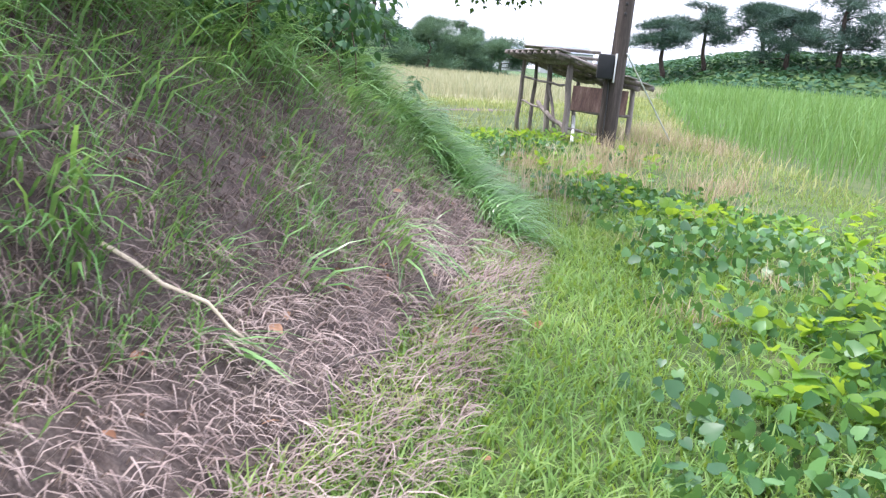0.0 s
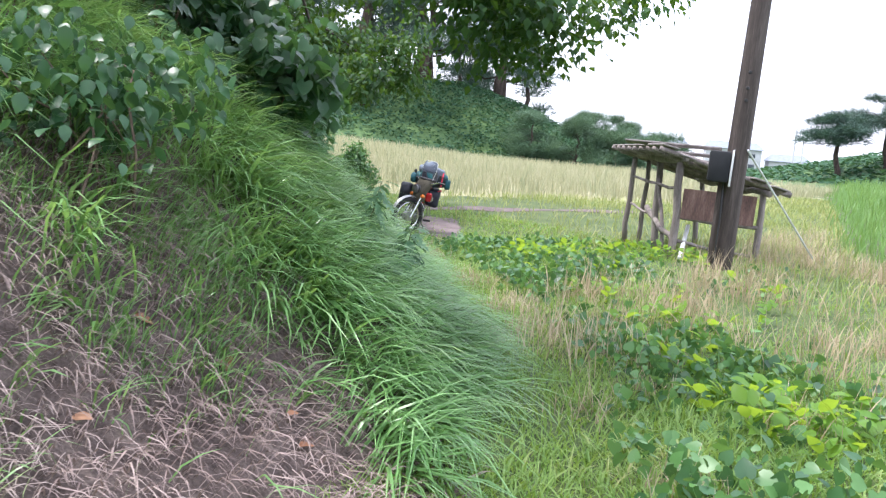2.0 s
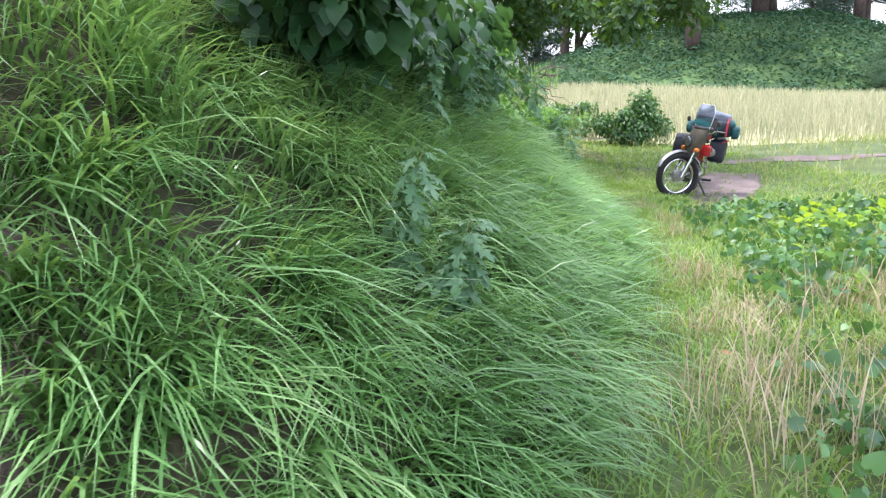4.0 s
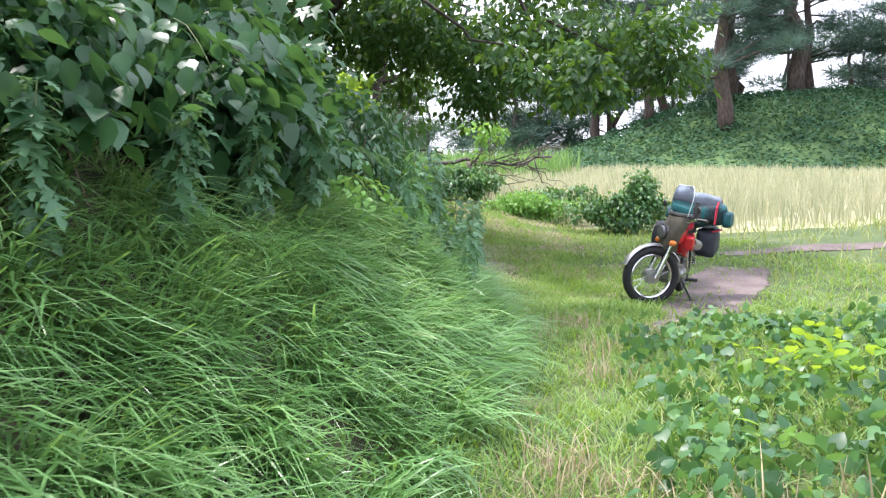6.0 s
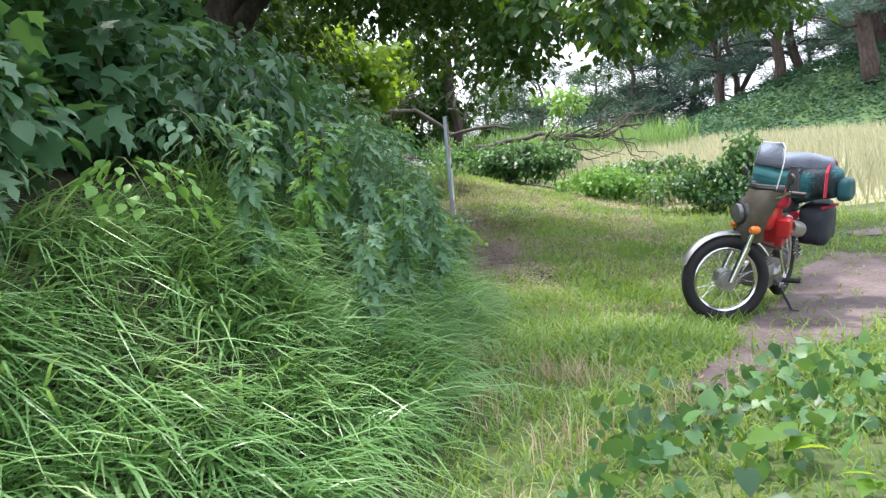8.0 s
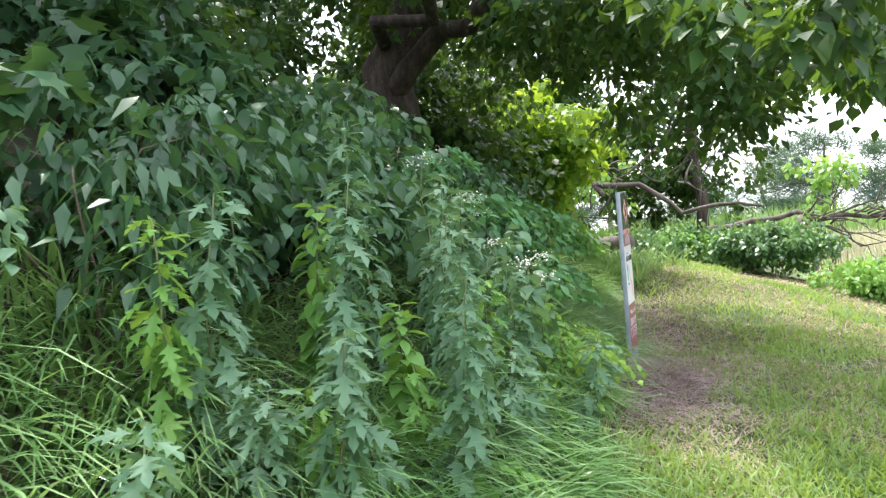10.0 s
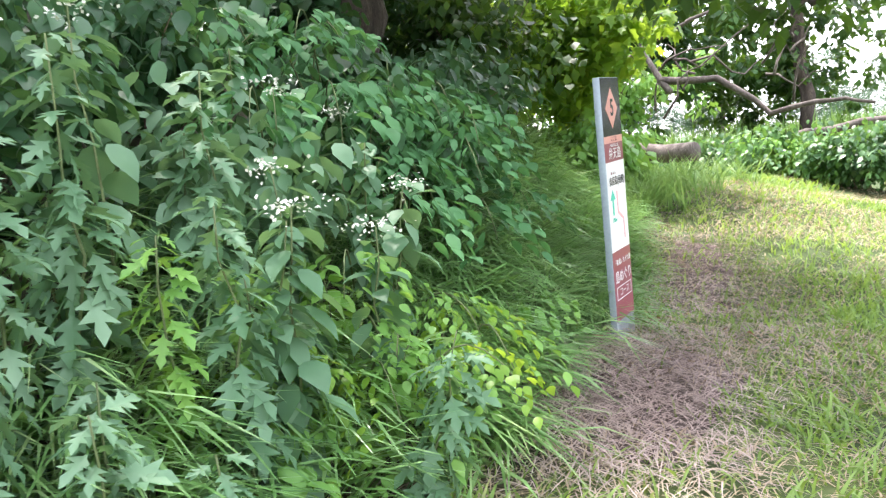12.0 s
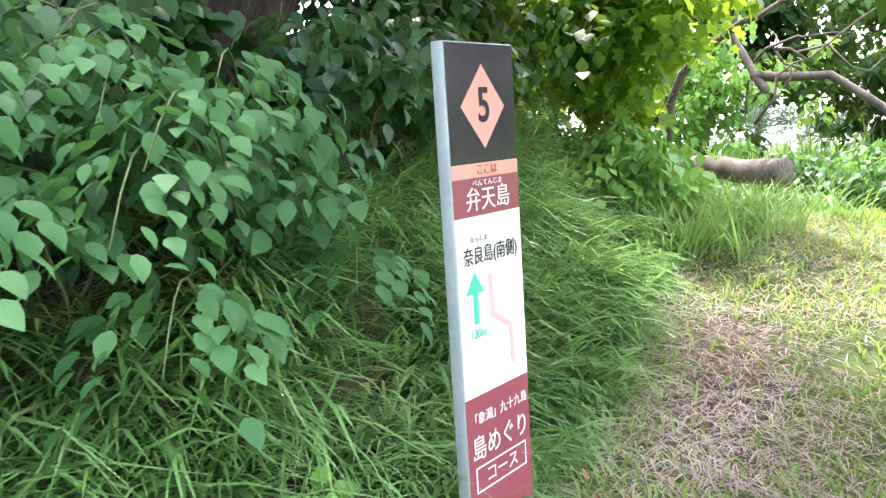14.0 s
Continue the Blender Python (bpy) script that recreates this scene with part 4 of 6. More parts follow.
# bushes that clothe the mound behind the grass
for i, (x, y, rx, ry, rz, z0, n, per, size, m, sh, lab) in enumerate([
        (-1.3, 4.6, 0.9, 0.9, 0.8, 0.1, 42, 60, 0.10, M_BUSH, LEAF, "dense dark green bush on the mound's shoulder"),
        (-1.0, 6.2, 0.9, 0.9, 0.9, 0.1, 46, 60, 0.11, M_BUSH, HEART, "broad-leaved dark bush with large hanging leaves"),
        (-0.55, 5.3, 0.55, 0.6, 0.5, 0.25, 22, 50, 0.10, M_BUSH, HEART, "round-leaved bush overhanging the long grass"),
        (-0.9, 7.9, 1.0, 0.9, 1.0, 0.0, 52, 60, 0.12, M_BUSH, LOBED, "dark maple-leaved bush in the shade"),
        (-0.2, 7.2, 0.55, 0.6, 0.45, 0.25, 20, 46, 0.12, M_BUSH, LOBED, "lobed-leaved saplings above the grass"),
        (-0.9, 9.6, 0.9, 1.0, 0.55, 0.0, 46, 60, 0.12, M_BUSH, LOBED, "shaded maple-leaved undergrowth on the mound"),
        (-1.2, 11.4, 0.9, 1.0, 0.35, 0.0, 40, 60, 0.10, M_BUSH, LEAF, "shaded bush below the leaning tree"),
        (-2.4, 8.8, 1.3, 1.6, 1.5, 0.0, 60, 60, 0.11, M_BUSH, LEAF, "tall dark thicket on top of the mound"),
        (-2.6, 5.6, 1.3, 1.4, 1.4, 0.0, 60, 60, 0.11, M_BUSH, LEAF, "tall dark thicket crowning the bank"),
        (-3.3, 11.9, 1.0, 1.2, 0.9, 0.0, 46, 60, 0.11, M_BUSH, LEAF, "dark thicket beside the tree trunk"),
        (-2.2, 16.2, 1.2, 1.2, 1.1, 0.0, 60, 60, 0.10, M_CROWN, LEAF, "sunlit leafy thicket behind the sign"),
        (-3.4, 18.2, 1.6, 1.3, 1.3, 0.0, 70, 60, 0.10, M_CROWN, LEAF, "leafy thicket beside the fallen tree"),
        (-5.6, 20.2, 2.0, 1.5, 1.6, 0.0, 80, 60, 0.11, M_CROWN, LEAF, "leafy thicket behind the fallen tree"),
        (-3.0, 21.5, 1.8, 1.0, 1.3, 0.2, 70, 60, 0.11, M_BRIGHT, LEAF, "yellow-green thicket behind the fallen limbs"),
        (-8.5, 22.5, 2.5, 1.5, 1.8, 0.0, 80, 60, 0.13, M_CROWN, LEAF, "dark thicket at the end of the mound"),
        (-4.2, 14.5, 1.4, 1.6, 1.8, 0.0, 80, 60, 0.11, M_BUSH, LEAF, "tall dark thicket behind the trunk"),
        (-4.4, 11.0, 1.5, 2.0, 2.0, 0.0, 80, 60, 0.12, M_BUSH, LEAF, "tall dark thicket on the mound's top"),
        (-4.2, 7.6, 1.5, 2.0, 2.0, 0.0, 80, 60, 0.12, M_BUSH, LEAF, "tall dark thicket along the mound's top"),
        (-3.4, 2.4, 1.2, 1.2, 1.0, 0.0, 44, 60, 0.10, M_BUSH, LEAF, "leafy bush on top of the straw bank"),
        (-4.6, 0.8, 1.3, 1.1, 0.9, 0.1, 44, 60, 0.09, M_BUSH, SLIM, "bamboo-leaved bush above the straw bank"),
        (-0.1, 6.1, 0.5, 0.55, 0.5, -0.1, 34, 60, 0.115, M_BUSH, HEART, "large-leaved dark bush hanging over the grass"),
        (0.0, 6.9, 0.5, 0.55, 0.55, -0.1, 34, 60, 0.12, M_BUSH, LOBED, "dark maple-leaved bush above the long grass"),
        (0.15, 7.8, 0.5, 0.55, 0.5, -0.1, 34, 60, 0.115, M_BUSH, LOBED, "shaded maple-leaved bush on the bank"),
        (0.25, 8.8, 0.5, 0.55, 0.5, -0.1, 36, 80, 0.075, M_BUSH, LEAF, "dark leafy bush on the shaded bank"),
        (0.0, 9.9, 0.5, 0.6, 0.45, -0.1, 36, 80, 0.075, M_BUSH, LEAF, "dark bush behind the flowering weeds"),
        (-0.35, 10.9, 0.6, 0.6, 0.45, -0.1, 36, 80, 0.08, M_BUSH, LEAF, "dark bush in the tree's shade"),
        (-0.3, 5.0, 0.5, 0.5, 0.45, 0.1, 28, 60, 0.10, M_BUSH, LEAF, "dark leafy bush above the combed grass"),
        (-0.6, 3.9, 0.5, 0.5, 0.4, 0.05, 30, 60, 0.10, M_BUSH, HEART, "round-leaved vine over the upper bank"),
        # sun on the foliage behind the trunk is painted by this lighter leaf colour
        (-1.3, 16.8, 1.3, 0.7, 1.0, 0.6, 110, 60, 0.11, M_SUNTINT, LOBED, "maple sapling beyond the trunk, its leaves tinted yellow-green as if sunlit"),
        (-0.95, 16.5, 0.6, 0.5, 0.45, -0.1, 60, 80, 0.10, M_BRIGHT, LEAF, "yellow-green shrub among the tall grass"),
        (-3.0, 23.4, 2.0, 1.0, 2.4, 0.3, 110, 60, 0.16, M_CROWN, LEAF, "tall leafy thicket closing the end of the trail"),
        (-4.6, 22.6, 2.2, 1.0, 2.2, 0.3, 120, 60, 0.14, M_CROWN, LEAF, "tall dark thicket behind the fallen trunk"),
        (-1.4, 26.4, 2.2, 0.9, 1.7, 0.2, 110, 60, 0.15, M_CROWN, LEAF, "tall hazy thicket beyond the fallen limbs"),
        (-0.75, 13.6, 0.5, 0.5, 0.4, 0.1, 34, 60, 0.09, M_BUSH, LEAF, "dark leafy undergrowth behind the sign"),
        (-1.0, 14.4, 0.5, 0.5, 0.5, 0.1, 34, 60, 0.09, M_BUSH, LEAF, "dark leafy shrub on the slope behind the sign"),
        (-2.6, 14.8, 0.9, 0.9, 0.9, 0.0, 50, 60, 0.10, M_BUSH, LEAF, "dark leafy thicket close behind the trunk"),
        (-1.7, 15.1, 0.6, 0.6, 0.8, 0.0, 40, 60, 0.10, M_CROWN, LEAF, "leafy shrub at the trunk's foot"),
        (-1.5, 12.9, 0.5, 0.5, 0.35, 0.1, 24, 60, 0.09, M_BUSH, HEART, "leafy undergrowth against the leaning trunk"),
        (-2.7, 0.75, 0.5, 0.45, 0.26, 0.12, 22, 50, 0.055, M_BUSH, LEAF, "leafy plants crowning the straw bank"),
        (-1.9, 1.45, 0.5, 0.45, 0.28, 0.15, 22, 50, 0.055, M_BUSH, LEAF, "leafy plants drooping over the bank"),
        (-3.7, 0.25, 0.5, 0.45, 0.26, 0.12, 22, 50, 0.07, M_BUSH, LEAF, "leafy plants on the upper bank"),
        (-2.7, 18.2, 0.8, 0.5, 0.25, 0.0, 44, 60, 0.08, M_BRIGHT, LEAF, "sunlit yellow-green shrub before the fallen trunk"),
        (-2.9, 18.9, 0.9, 0.6, 0.4, 0.1, 44, 60, 0.08, M_CROWN, LEAF, "leafy shrub hiding the fallen trunk"),
        (-0.9, 12.6, 0.5, 0.7, 0.25, 0.1, 20, 40, 0.11, M_BUSH, HEART, "leafy undergrowth before the leaning trunk"),
        (-1.2, 15.2, 0.8, 0.9, 0.9, 0.2, 40, 40, 0.11, M_CROWN, LEAF, "leafy shrub beside the leaning trunk"),
        (-3.0, 15.8, 1.2, 1.4, 2.0, 0.2, 70, 40, 0.13, M_CROWN, LEAF, "tall leafy thicket behind the trunk"),
        (0.0, 11.9, 0.5, 0.8, 0.34, 0.12, 34, 46, 0.07, M_BUSH, LEAF, "large-leaved shrub drooping over the bank"),
        (0.05, 12.7, 0.45, 0.5, 0.30, 0.12, 24, 46, 0.075, M_DROOP, LEAF, "large-leaved shrub leaning towards the sign"),
        (0.35, 9.5, 0.5, 0.8, 0.40, 0.0, 30, 50, 0.08, M_BUSH, LEAF, "dense leafy weeds on the shaded bank"),
        (0.45, 8.3, 0.5, 0.7, 0.40, 0.0, 26, 50, 0.10, M_BUSH, SLIM, "dense leafy weeds above the grass"),
        (0.35, 10.7, 0.45, 0.6, 0.35, 0.0, 24, 44, 0.085, M_WEED, LEAF, "dense leafy weeds below the tree")]):
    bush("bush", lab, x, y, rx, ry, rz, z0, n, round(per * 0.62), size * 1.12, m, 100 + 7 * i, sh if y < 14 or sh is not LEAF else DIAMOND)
bush("sapling", "yellow-green sapling beside the fallen limb", 2.1, 20.6, 0.75, 0.5, 0.5, 1.1, 13, 22, 0.12, M_BRIGHT, 305, LEAF, "sapling")
for i, (x, y, h, s_, nn) in enumerate([(-0.8, 25.5, 6.5, 2.6, 60), (-4.5, 24.5, 7.5, 3.2, 110), (-8.5, 25.5, 8.0, 3.6, 120), (-6.5, 17.0, 7.5, 3.4, 120)]):
    rr_ = np.random.default_rng(450 + i)
    zb_ = float(height(x, y))
    cc = cloud((x, y, zb_ + 0.62 * h), s_, s_, 0.36 * h, nn, rr_, 0.35)
    tree("slender_tree", "slender tree with thin foliage beyond the fallen trunk", (x, y, zb_), (x + 0.4, y, zb_ + 0.85 * h),
         [((x + 0.2, y, zb_ + 0.45 * h), (x + s_ * 0.8, y - 0.5, zb_ + 0.62 * h), 0.07), ((x + 0.25, y, zb_ + 0.5 * h), (x - s_ * 0.8, y - 0.3, zb_ + 0.7 * h), 0.07)],
         cc, rr_.uniform(0.4, 0.8, len(cc)), 64, 0.19, 0.13, M_BARK, M_CROWN, 460 + i, DIAMOND)
bush("ivy_bush", "low ivy-covered bush beyond the parked motorcycle", 4.35, 16.6, 1.0, 0.5, 0.38, 0.0, 46, 90, 0.075, M_KUDZU, 300, LEAF)
bush("ivy_stump", "upright ivy-covered stump beside the field", 4.75, 16.7, 0.28, 0.28, 0.5, 0.15, 22, 90, 0.075, M_KUDZU, 301, LEAF)
bush("hedge_bush", "low sunlit shrub along the field edge", 2.8, 17.7, 1.0, 0.5, 0.26, 0.0, 50, 60, 0.08, M_BRIGHT, 302, LEAF)
bush("hedge_bush", "low green shrub under the fallen tree", 1.3, 18.9, 1.2, 0.6, 0.38, 0.0, 80, 60, 0.08, M_KUDZU, 303, LEAF)
bush("hedge_bush", "grassy green shrub before the fallen limb", 0.3, 19.3, 0.9, 0.5, 0.2, 0.0, 56, 60, 0.08, M_BRIGHT, 309, LEAF)
bush("hedge_bush", "low green shrub beside the fallen limb", 3.5, 19.0, 1.3, 0.7, 0.42, 0.0, 66, 60, 0.09, M_KUDZU, 306, LEAF)
bush("hedge_bush", "low green shrub at the fallen trunk", -2.2, 19.6, 1.0, 0.5, 0.3, 0.0, 50, 60, 0.09, M_KUDZU, 307, LEAF)
bush("hedge_bush", "low green shrub under the fallen tree", -0.4, 19.4, 1.1, 0.6, 0.3, 0.0, 70, 60, 0.09, M_KUDZU, 304, LEAF)

rr_ = np.random.default_rng(480)
zb_ = float(height(-6.2, 15.2))
cc = cloud((-6.0, 14.5, zb_ + 4.6), 3.0, 3.4, 2.0, 110, rr_, 0.3)
tree("mound_tree", "dark-trunked tree on top of the mound", (-6.2, 15.2, zb_), (-5.9, 15.0, zb_ + 5.5), [((-6.1, 15.1, zb_ + 3.0), (-4.0, 13.8, zb_ + 4.4), 0.09), ((-6.1, 15.1, zb_ + 3.6), (-8.0, 14.0, zb_ + 5.2), 0.09)],
     cc, rr_.uniform(0.45, 0.85, len(cc)), 120, 0.14, 0.24, M_BARK, M_CROWN, 481, DIAMOND)
# pines on the hill across the field
for i, (x, y, h, s, r0) in enumerate([(21.4, 61, 15, 5.0, 0.55), (29.3, 67.5, 17, 5.5, 0.62), (25, 70, 15, 4.5, 0.4), (33, 73, 16, 5, 0.4), (17.5, 68, 14, 4.5, 0.38), (37, 66, 15, 5, 0.45),
                                      (14, 72, 13, 4.5, 0.36), (41, 72, 15, 5, 0.4), (28, 78, 16, 5, 0.4), (21, 76, 15, 5, 0.4)]):
    pine("pine_tree", "tall dark pine with a bare reddish trunk on the hill", x, y, h, s, 500 + 11 * i, (0.6 - 0.3 * (i % 4), 0.3), r0, 0.22, 96, 48, 0.85)
for i, (x, y) in enumerate([(8, 86), (14, 88), (20, 90), (26, 92), (32, 92), (38, 90), (44, 86), (50, 82), (17, 84), (29, 86), (41, 82)]):
    pine("wood_pine", "dark pine of the wood behind the hill", x, y, 12 + 2 * (i % 3), 5.0, 600 + 11 * i, (0.3, 0.1), 0.35, 0.12, 64, 30, 1.4, flat=0.6)
# broad pines on the distant mound, and denser ones beside them
for i, (x, y, h, s) in enumerate([(75, 57, 7.0, 3.8), (80, 55, 7.5, 4.2), (84, 50, 6.5, 3.5)]):
    pine("spreading_pine", "distant umbrella-shaped pine on a green mound", x, y, h, s, 700 + 13 * i, (-0.8, 0.4), 0.3, 0.45, 80, 50, 0.9, flat=0.5)
for i, (x, y, h, s) in enumerate([(84, 41, 9.0, 4.6), (86, 36, 10, 5.2), (89, 31, 10.5, 5.5), (90, 26, 10, 5.2), (82, 46, 6, 4), (92, 20, 10, 5.5)]):
    pine("dense_pine", "distant dense dark pine", x, y, h, s, 760 + 13 * i, (0.2, 0.1), 0.3, 0.2, 100, 44, 1.0, flat=0.7)
# woods beyond the field and behind the hut
for i, (x, y, h, s) in enumerate([(-14, 92, 10, 6), (-7, 95, 10, 6), (-1, 92, 9.5, 6), (5, 94, 9, 6), (11, 90, 9, 6), (-22, 90, 11, 6), (-30, 86, 11, 6)]):
    pine("far_tree", "distant hazy wood beyond the field", x, y, h, s, 820 + 13 * i, (0, 0), 0.3, 0.1, 72, 36, 1.3, "tree", 0.8, M_FARLEAF)
for i, (x, y, h, s) in enumerate([(36, 51, 3.6, 2.6), (39, 50, 3.2, 2.6), (33, 53, 3.4, 2.4), (42, 50, 2.6, 2.2)]):
    pine("scrub_tree", "bushy green tree at the end of the hill", x, y, h, s, 880 + 13 * i, (0, 0), 0.14, 0.1, 72, 50, 0.55, "tree", 0.8, M_FARLEAF)
for i, (x, y, h, s) in enumerate([(66, 90, 6.5, 4.5), (71, 90, 7, 4.5), (77, 88, 4.5, 4)]):
    pine("far_tree", "distant dark tree behind the houses", x, y, h, s, 930 + 13 * i, (0, 0), 0.3, 0.25, 70, 60, 0.9, "tree", 0.7, M_FARLEAF)



# ---- plain materials of made things ----
def paint(name, colour, rough=0.4, metal=0.0, var=0.25, scale=14.0, bump=0.05):
    dark = tuple(c * (1 - var) for c in colour)
    light = tuple(min(1, c * (1 + var)) for c in colour)
    return rough_mat(name, [(0.0, dark), (0.5, colour), (1.0, light)], scale, rough, metal, bump)


M_RUBBER = paint("tyre_rubber", (0.014, 0.014, 0.016), 0.8, 0, 0.3, 30, 0.2)
M_CHROME = paint("chrome", (0.62, 0.62, 0.63), 0.18, 1.0, 0.12, 12, 0.02)
M_STEEL = paint("dull_steel", (0.38, 0.38, 0.38), 0.4, 0.9, 0.25, 14, 0.1)
M_ENGINE = paint("grimy_engine_alloy", (0.24, 0.235, 0.225), 0.5, 0.75, 0.4, 18, 0.2)
M_BLACK = paint("black_plastic", (0.022, 0.022, 0.024), 0.5, 0, 0.3, 14, 0.1)
M_RED = paint("red_paint", (0.50, 0.025, 0.03), 0.25, 0, 0.15, 6, 0.02)
M_REDCLOTH = paint("red_cloth", (0.48, 0.03, 0.06), 0.9, 0, 0.3, 24, 0.4)
M_OLIVE = paint("olive_canvas", (0.085, 0.075, 0.055), 0.85, 0, 0.35, 16, 0.5)
M_TEAL = paint("teal_nylon", (0.008, 0.075, 0.09), 0.6, 0, 0.4, 11, 0.5)
M_NAVY = paint("dark_nylon", (0.022, 0.026, 0.038), 0.65, 0, 0.4, 11, 0.5)
M_PATCHWORK = rough_mat("teal_and_black_nylon", [(0.0, (0.012, 0.014, 0.022)), (0.45, (0.014, 0.03, 0.04)), (0.6, (0.008, 0.10, 0.11)), (1.0, (0.012, 0.16, 0.17))], 7.0, 0.6, 0.0, 0.5)
M_GREYCLOTH = paint("blue_grey_cloth", (0.16, 0.19, 0.24), 0.85, 0, 0.3, 11, 0.5)
M_AMBER = paint("amber_lens", (0.75, 0.20, 0.03), 0.2, 0, 0.1, 10, 0.02)
M_LAMPGLASS = paint("lamp_glass", (0.16, 0.16, 0.16), 0.12, 0.3, 0.1, 20, 0.1)
M_SIGNSIDE = paint("sign_grey_enamel", (0.30, 0.36, 0.40), 0.4, 0.2, 0.15, 8, 0.03)
M_SIGNWHITE = paint("sign_white_sheet", (0.78, 0.78, 0.80), 0.3, 0, 0.05, 5, 0.02)
M_SIGNBLACK = paint("sign_black_sheet", (0.035, 0.032, 0.038), 0.15, 0, 0.2, 5, 0.02)
M_SIGNMAROON = paint("sign_maroon_sheet", (0.26, 0.062, 0.085), 0.3, 0, 0.12, 5, 0.02)
M_SIGNPINK = paint("sign_salmon_sheet", (0.68, 0.33, 0.28), 0.35, 0, 0.1, 5, 0.02)
M_SIGNGREEN = paint("sign_green_print", (0.05, 0.50, 0.36), 0.4, 0, 0.1, 5, 0.02)
M_SIGNROSE = paint("sign_rose_print", (0.72, 0.40, 0.42), 0.4, 0, 0.1, 5, 0.02)
M_WIRE = paint("pale_guy_wire", (0.66, 0.68, 0.68), 0.5, 0.1, 0.15, 30, 0.05)
M_HOUSEWALL = paint("house_render", (0.50, 0.50, 0.52), 0.85, 0, 0.12, 0.6, 0.1)
M_ROOFTILE = paint("house_roof_tiles", (0.20, 0.23, 0.28), 0.6, 0, 0.25, 1.5, 0.3)
M_WINDOW = paint("far_window_glass", (0.06, 0.07, 0.085), 0.1, 0, 0.1, 1, 0.0)
M_METER = paint("meter_box_grey", (0.016, 0.018, 0.021), 0.9, 0.0, 0.25, 10, 0.1)
M_SHEET = rough_mat("weathered_roof_board", [(0.0, (0.12, 0.10, 0.10)), (0.5, (0.24, 0.22, 0.21)), (1.0, (0.40, 0.37, 0.36))], 7.0, 0.85, bump=0.6, stretch=(0.3, 1, 1))

glass_mat, _gn, _gl, _gb = node_mat("windshield_acrylic", 0.06)
_gb.inputs["Transmission Weight"].default_value = 1.0
_gb.inputs["IOR"].default_value = 1.2
_gb.inputs["Base Color"].default_value = (0.86, 0.88, 0.86, 1)


def torus_arrays(R, r, segs=40, sides=12, squash=1.0, start=0.0, sweep=2 * math.pi):
    """A ring in the x-z plane."""
    full = sweep > 6.28
    a = start + np.linspace(0, sweep, segs, endpoint=not full)
    b = np.linspace(0, 2 * math.pi, sides, endpoint=False)
    A, B = np.meshgrid(a, b, indexing="ij")
    rad = R + r * np.cos(B)
    v = np.stack([np.cos(A) * rad, r * squash * np.sin(B), np.sin(A) * rad], -1).reshape(-1, 3)
    t = []
    for i in range(segs if full else segs - 1):
        i2 = (i + 1) % segs
        k, k2 = np.arange(sides), (np.arange(sides) + 1) % sides
        t.append(np.stack([i * sides + k, i2 * sides + k2, i * sides + k2], 1))
        t.append(np.stack([i * sides + k, i2 * sides + k, i2 * sides + k2], 1))
    return v, np.concatenate(t)


def cyl_arrays(p0, p1, r0, r1=None, sides=16):
    return tube_arrays([p0, p1], [r0, r0 if r1 is None else r1], sides)


def piece(name, arrays, mat, parent, at=(0, 0, 0), label="", kind="", flat=False):
    v, t = arrays
    ob = raw_object(name, v, t, mat, parent, flat)
    ob.location = at
    if not flat:
        ob.data.set_sharp_from_angle(angle=radians(40))
    if label or kind:
        tagged(ob, label, kind=kind)
    return ob


def soft_box(name, size, at, mat, parent, label="", rot=(0, 0, 0), lumps=0.03, seed=0, bevel=0.3):
    """A stuffed bag: a rounded box with sags and creases."""
    bm = bmesh.new()
    bmesh.ops.create_cube(bm, size=1.0)
    bmesh.ops.subdivide_edges(bm, edges=list(bm.edges), cuts=6, use_grid_fill=True)
    for v in bm.verts:
        p = v.co * 2
        k = 1 / max(1e-6, (abs(p.x) ** 4 + abs(p.y) ** 4 + abs(p.z) ** 4) ** 0.25)
        q = p * ((1 - bevel) + bevel * k * max(abs(p.x), abs(p.y), abs(p.z)))
        q = q * (k * max(abs(p.x), abs(p.y), abs(p.z)) * bevel + 1 - bevel)
        v.co = Vector((q.x * size[0] / 2, q.y * size[1] / 2, q.z * size[2] / 2))
        v.co += Vector(noise.noise_vector(v.co * 7 + Vector((seed * 3.1, seed, 0)))) * lumps
    ob = part(name, bm, mat, parent, label)
    ob.matrix_basis = pose(*at, *rot)
    return ob


# ---- the parked motorcycle ----
def wheel(name, parent, at, steer=0.0):
    w = piece(name, torus_arrays(0.268, 0.042, 48, 12, 1.05), M_RUBBER, parent, at, "worn black tyre on a chrome spoked wheel")
    w.rotation_euler = (0, 0, radians(steer))
    piece("rim", torus_arrays(0.222, 0.017, 48, 8, 1.3), M_CHROME, w, label="chrome wheel rim")
    piece("hub", join_arrays([cyl_arrays((0, -0.055, 0), (0, 0.055, 0), 0.058, None, 20), cyl_arrays((0, -0.045, 0), (0, 0.045, 0), 0.074, None, 24)]), M_STEEL, w)
    sp = []
    for i in range(32):
        a = i / 32 * 2 * math.pi
        b = a + (0.32 if i % 2 else -0.32)
        y = 0.03 if i % 4 < 2 else -0.03
        sp.append(tube_arrays([(0.06 * math.cos(a), y, 0.06 * math.sin(a)), (0.218 * math.cos(b), 0, 0.218 * math.sin(b))], 0.0017, 4))
    piece("spokes", join_arrays(sp), M_CHROME, w, kind="stuff")
    return w


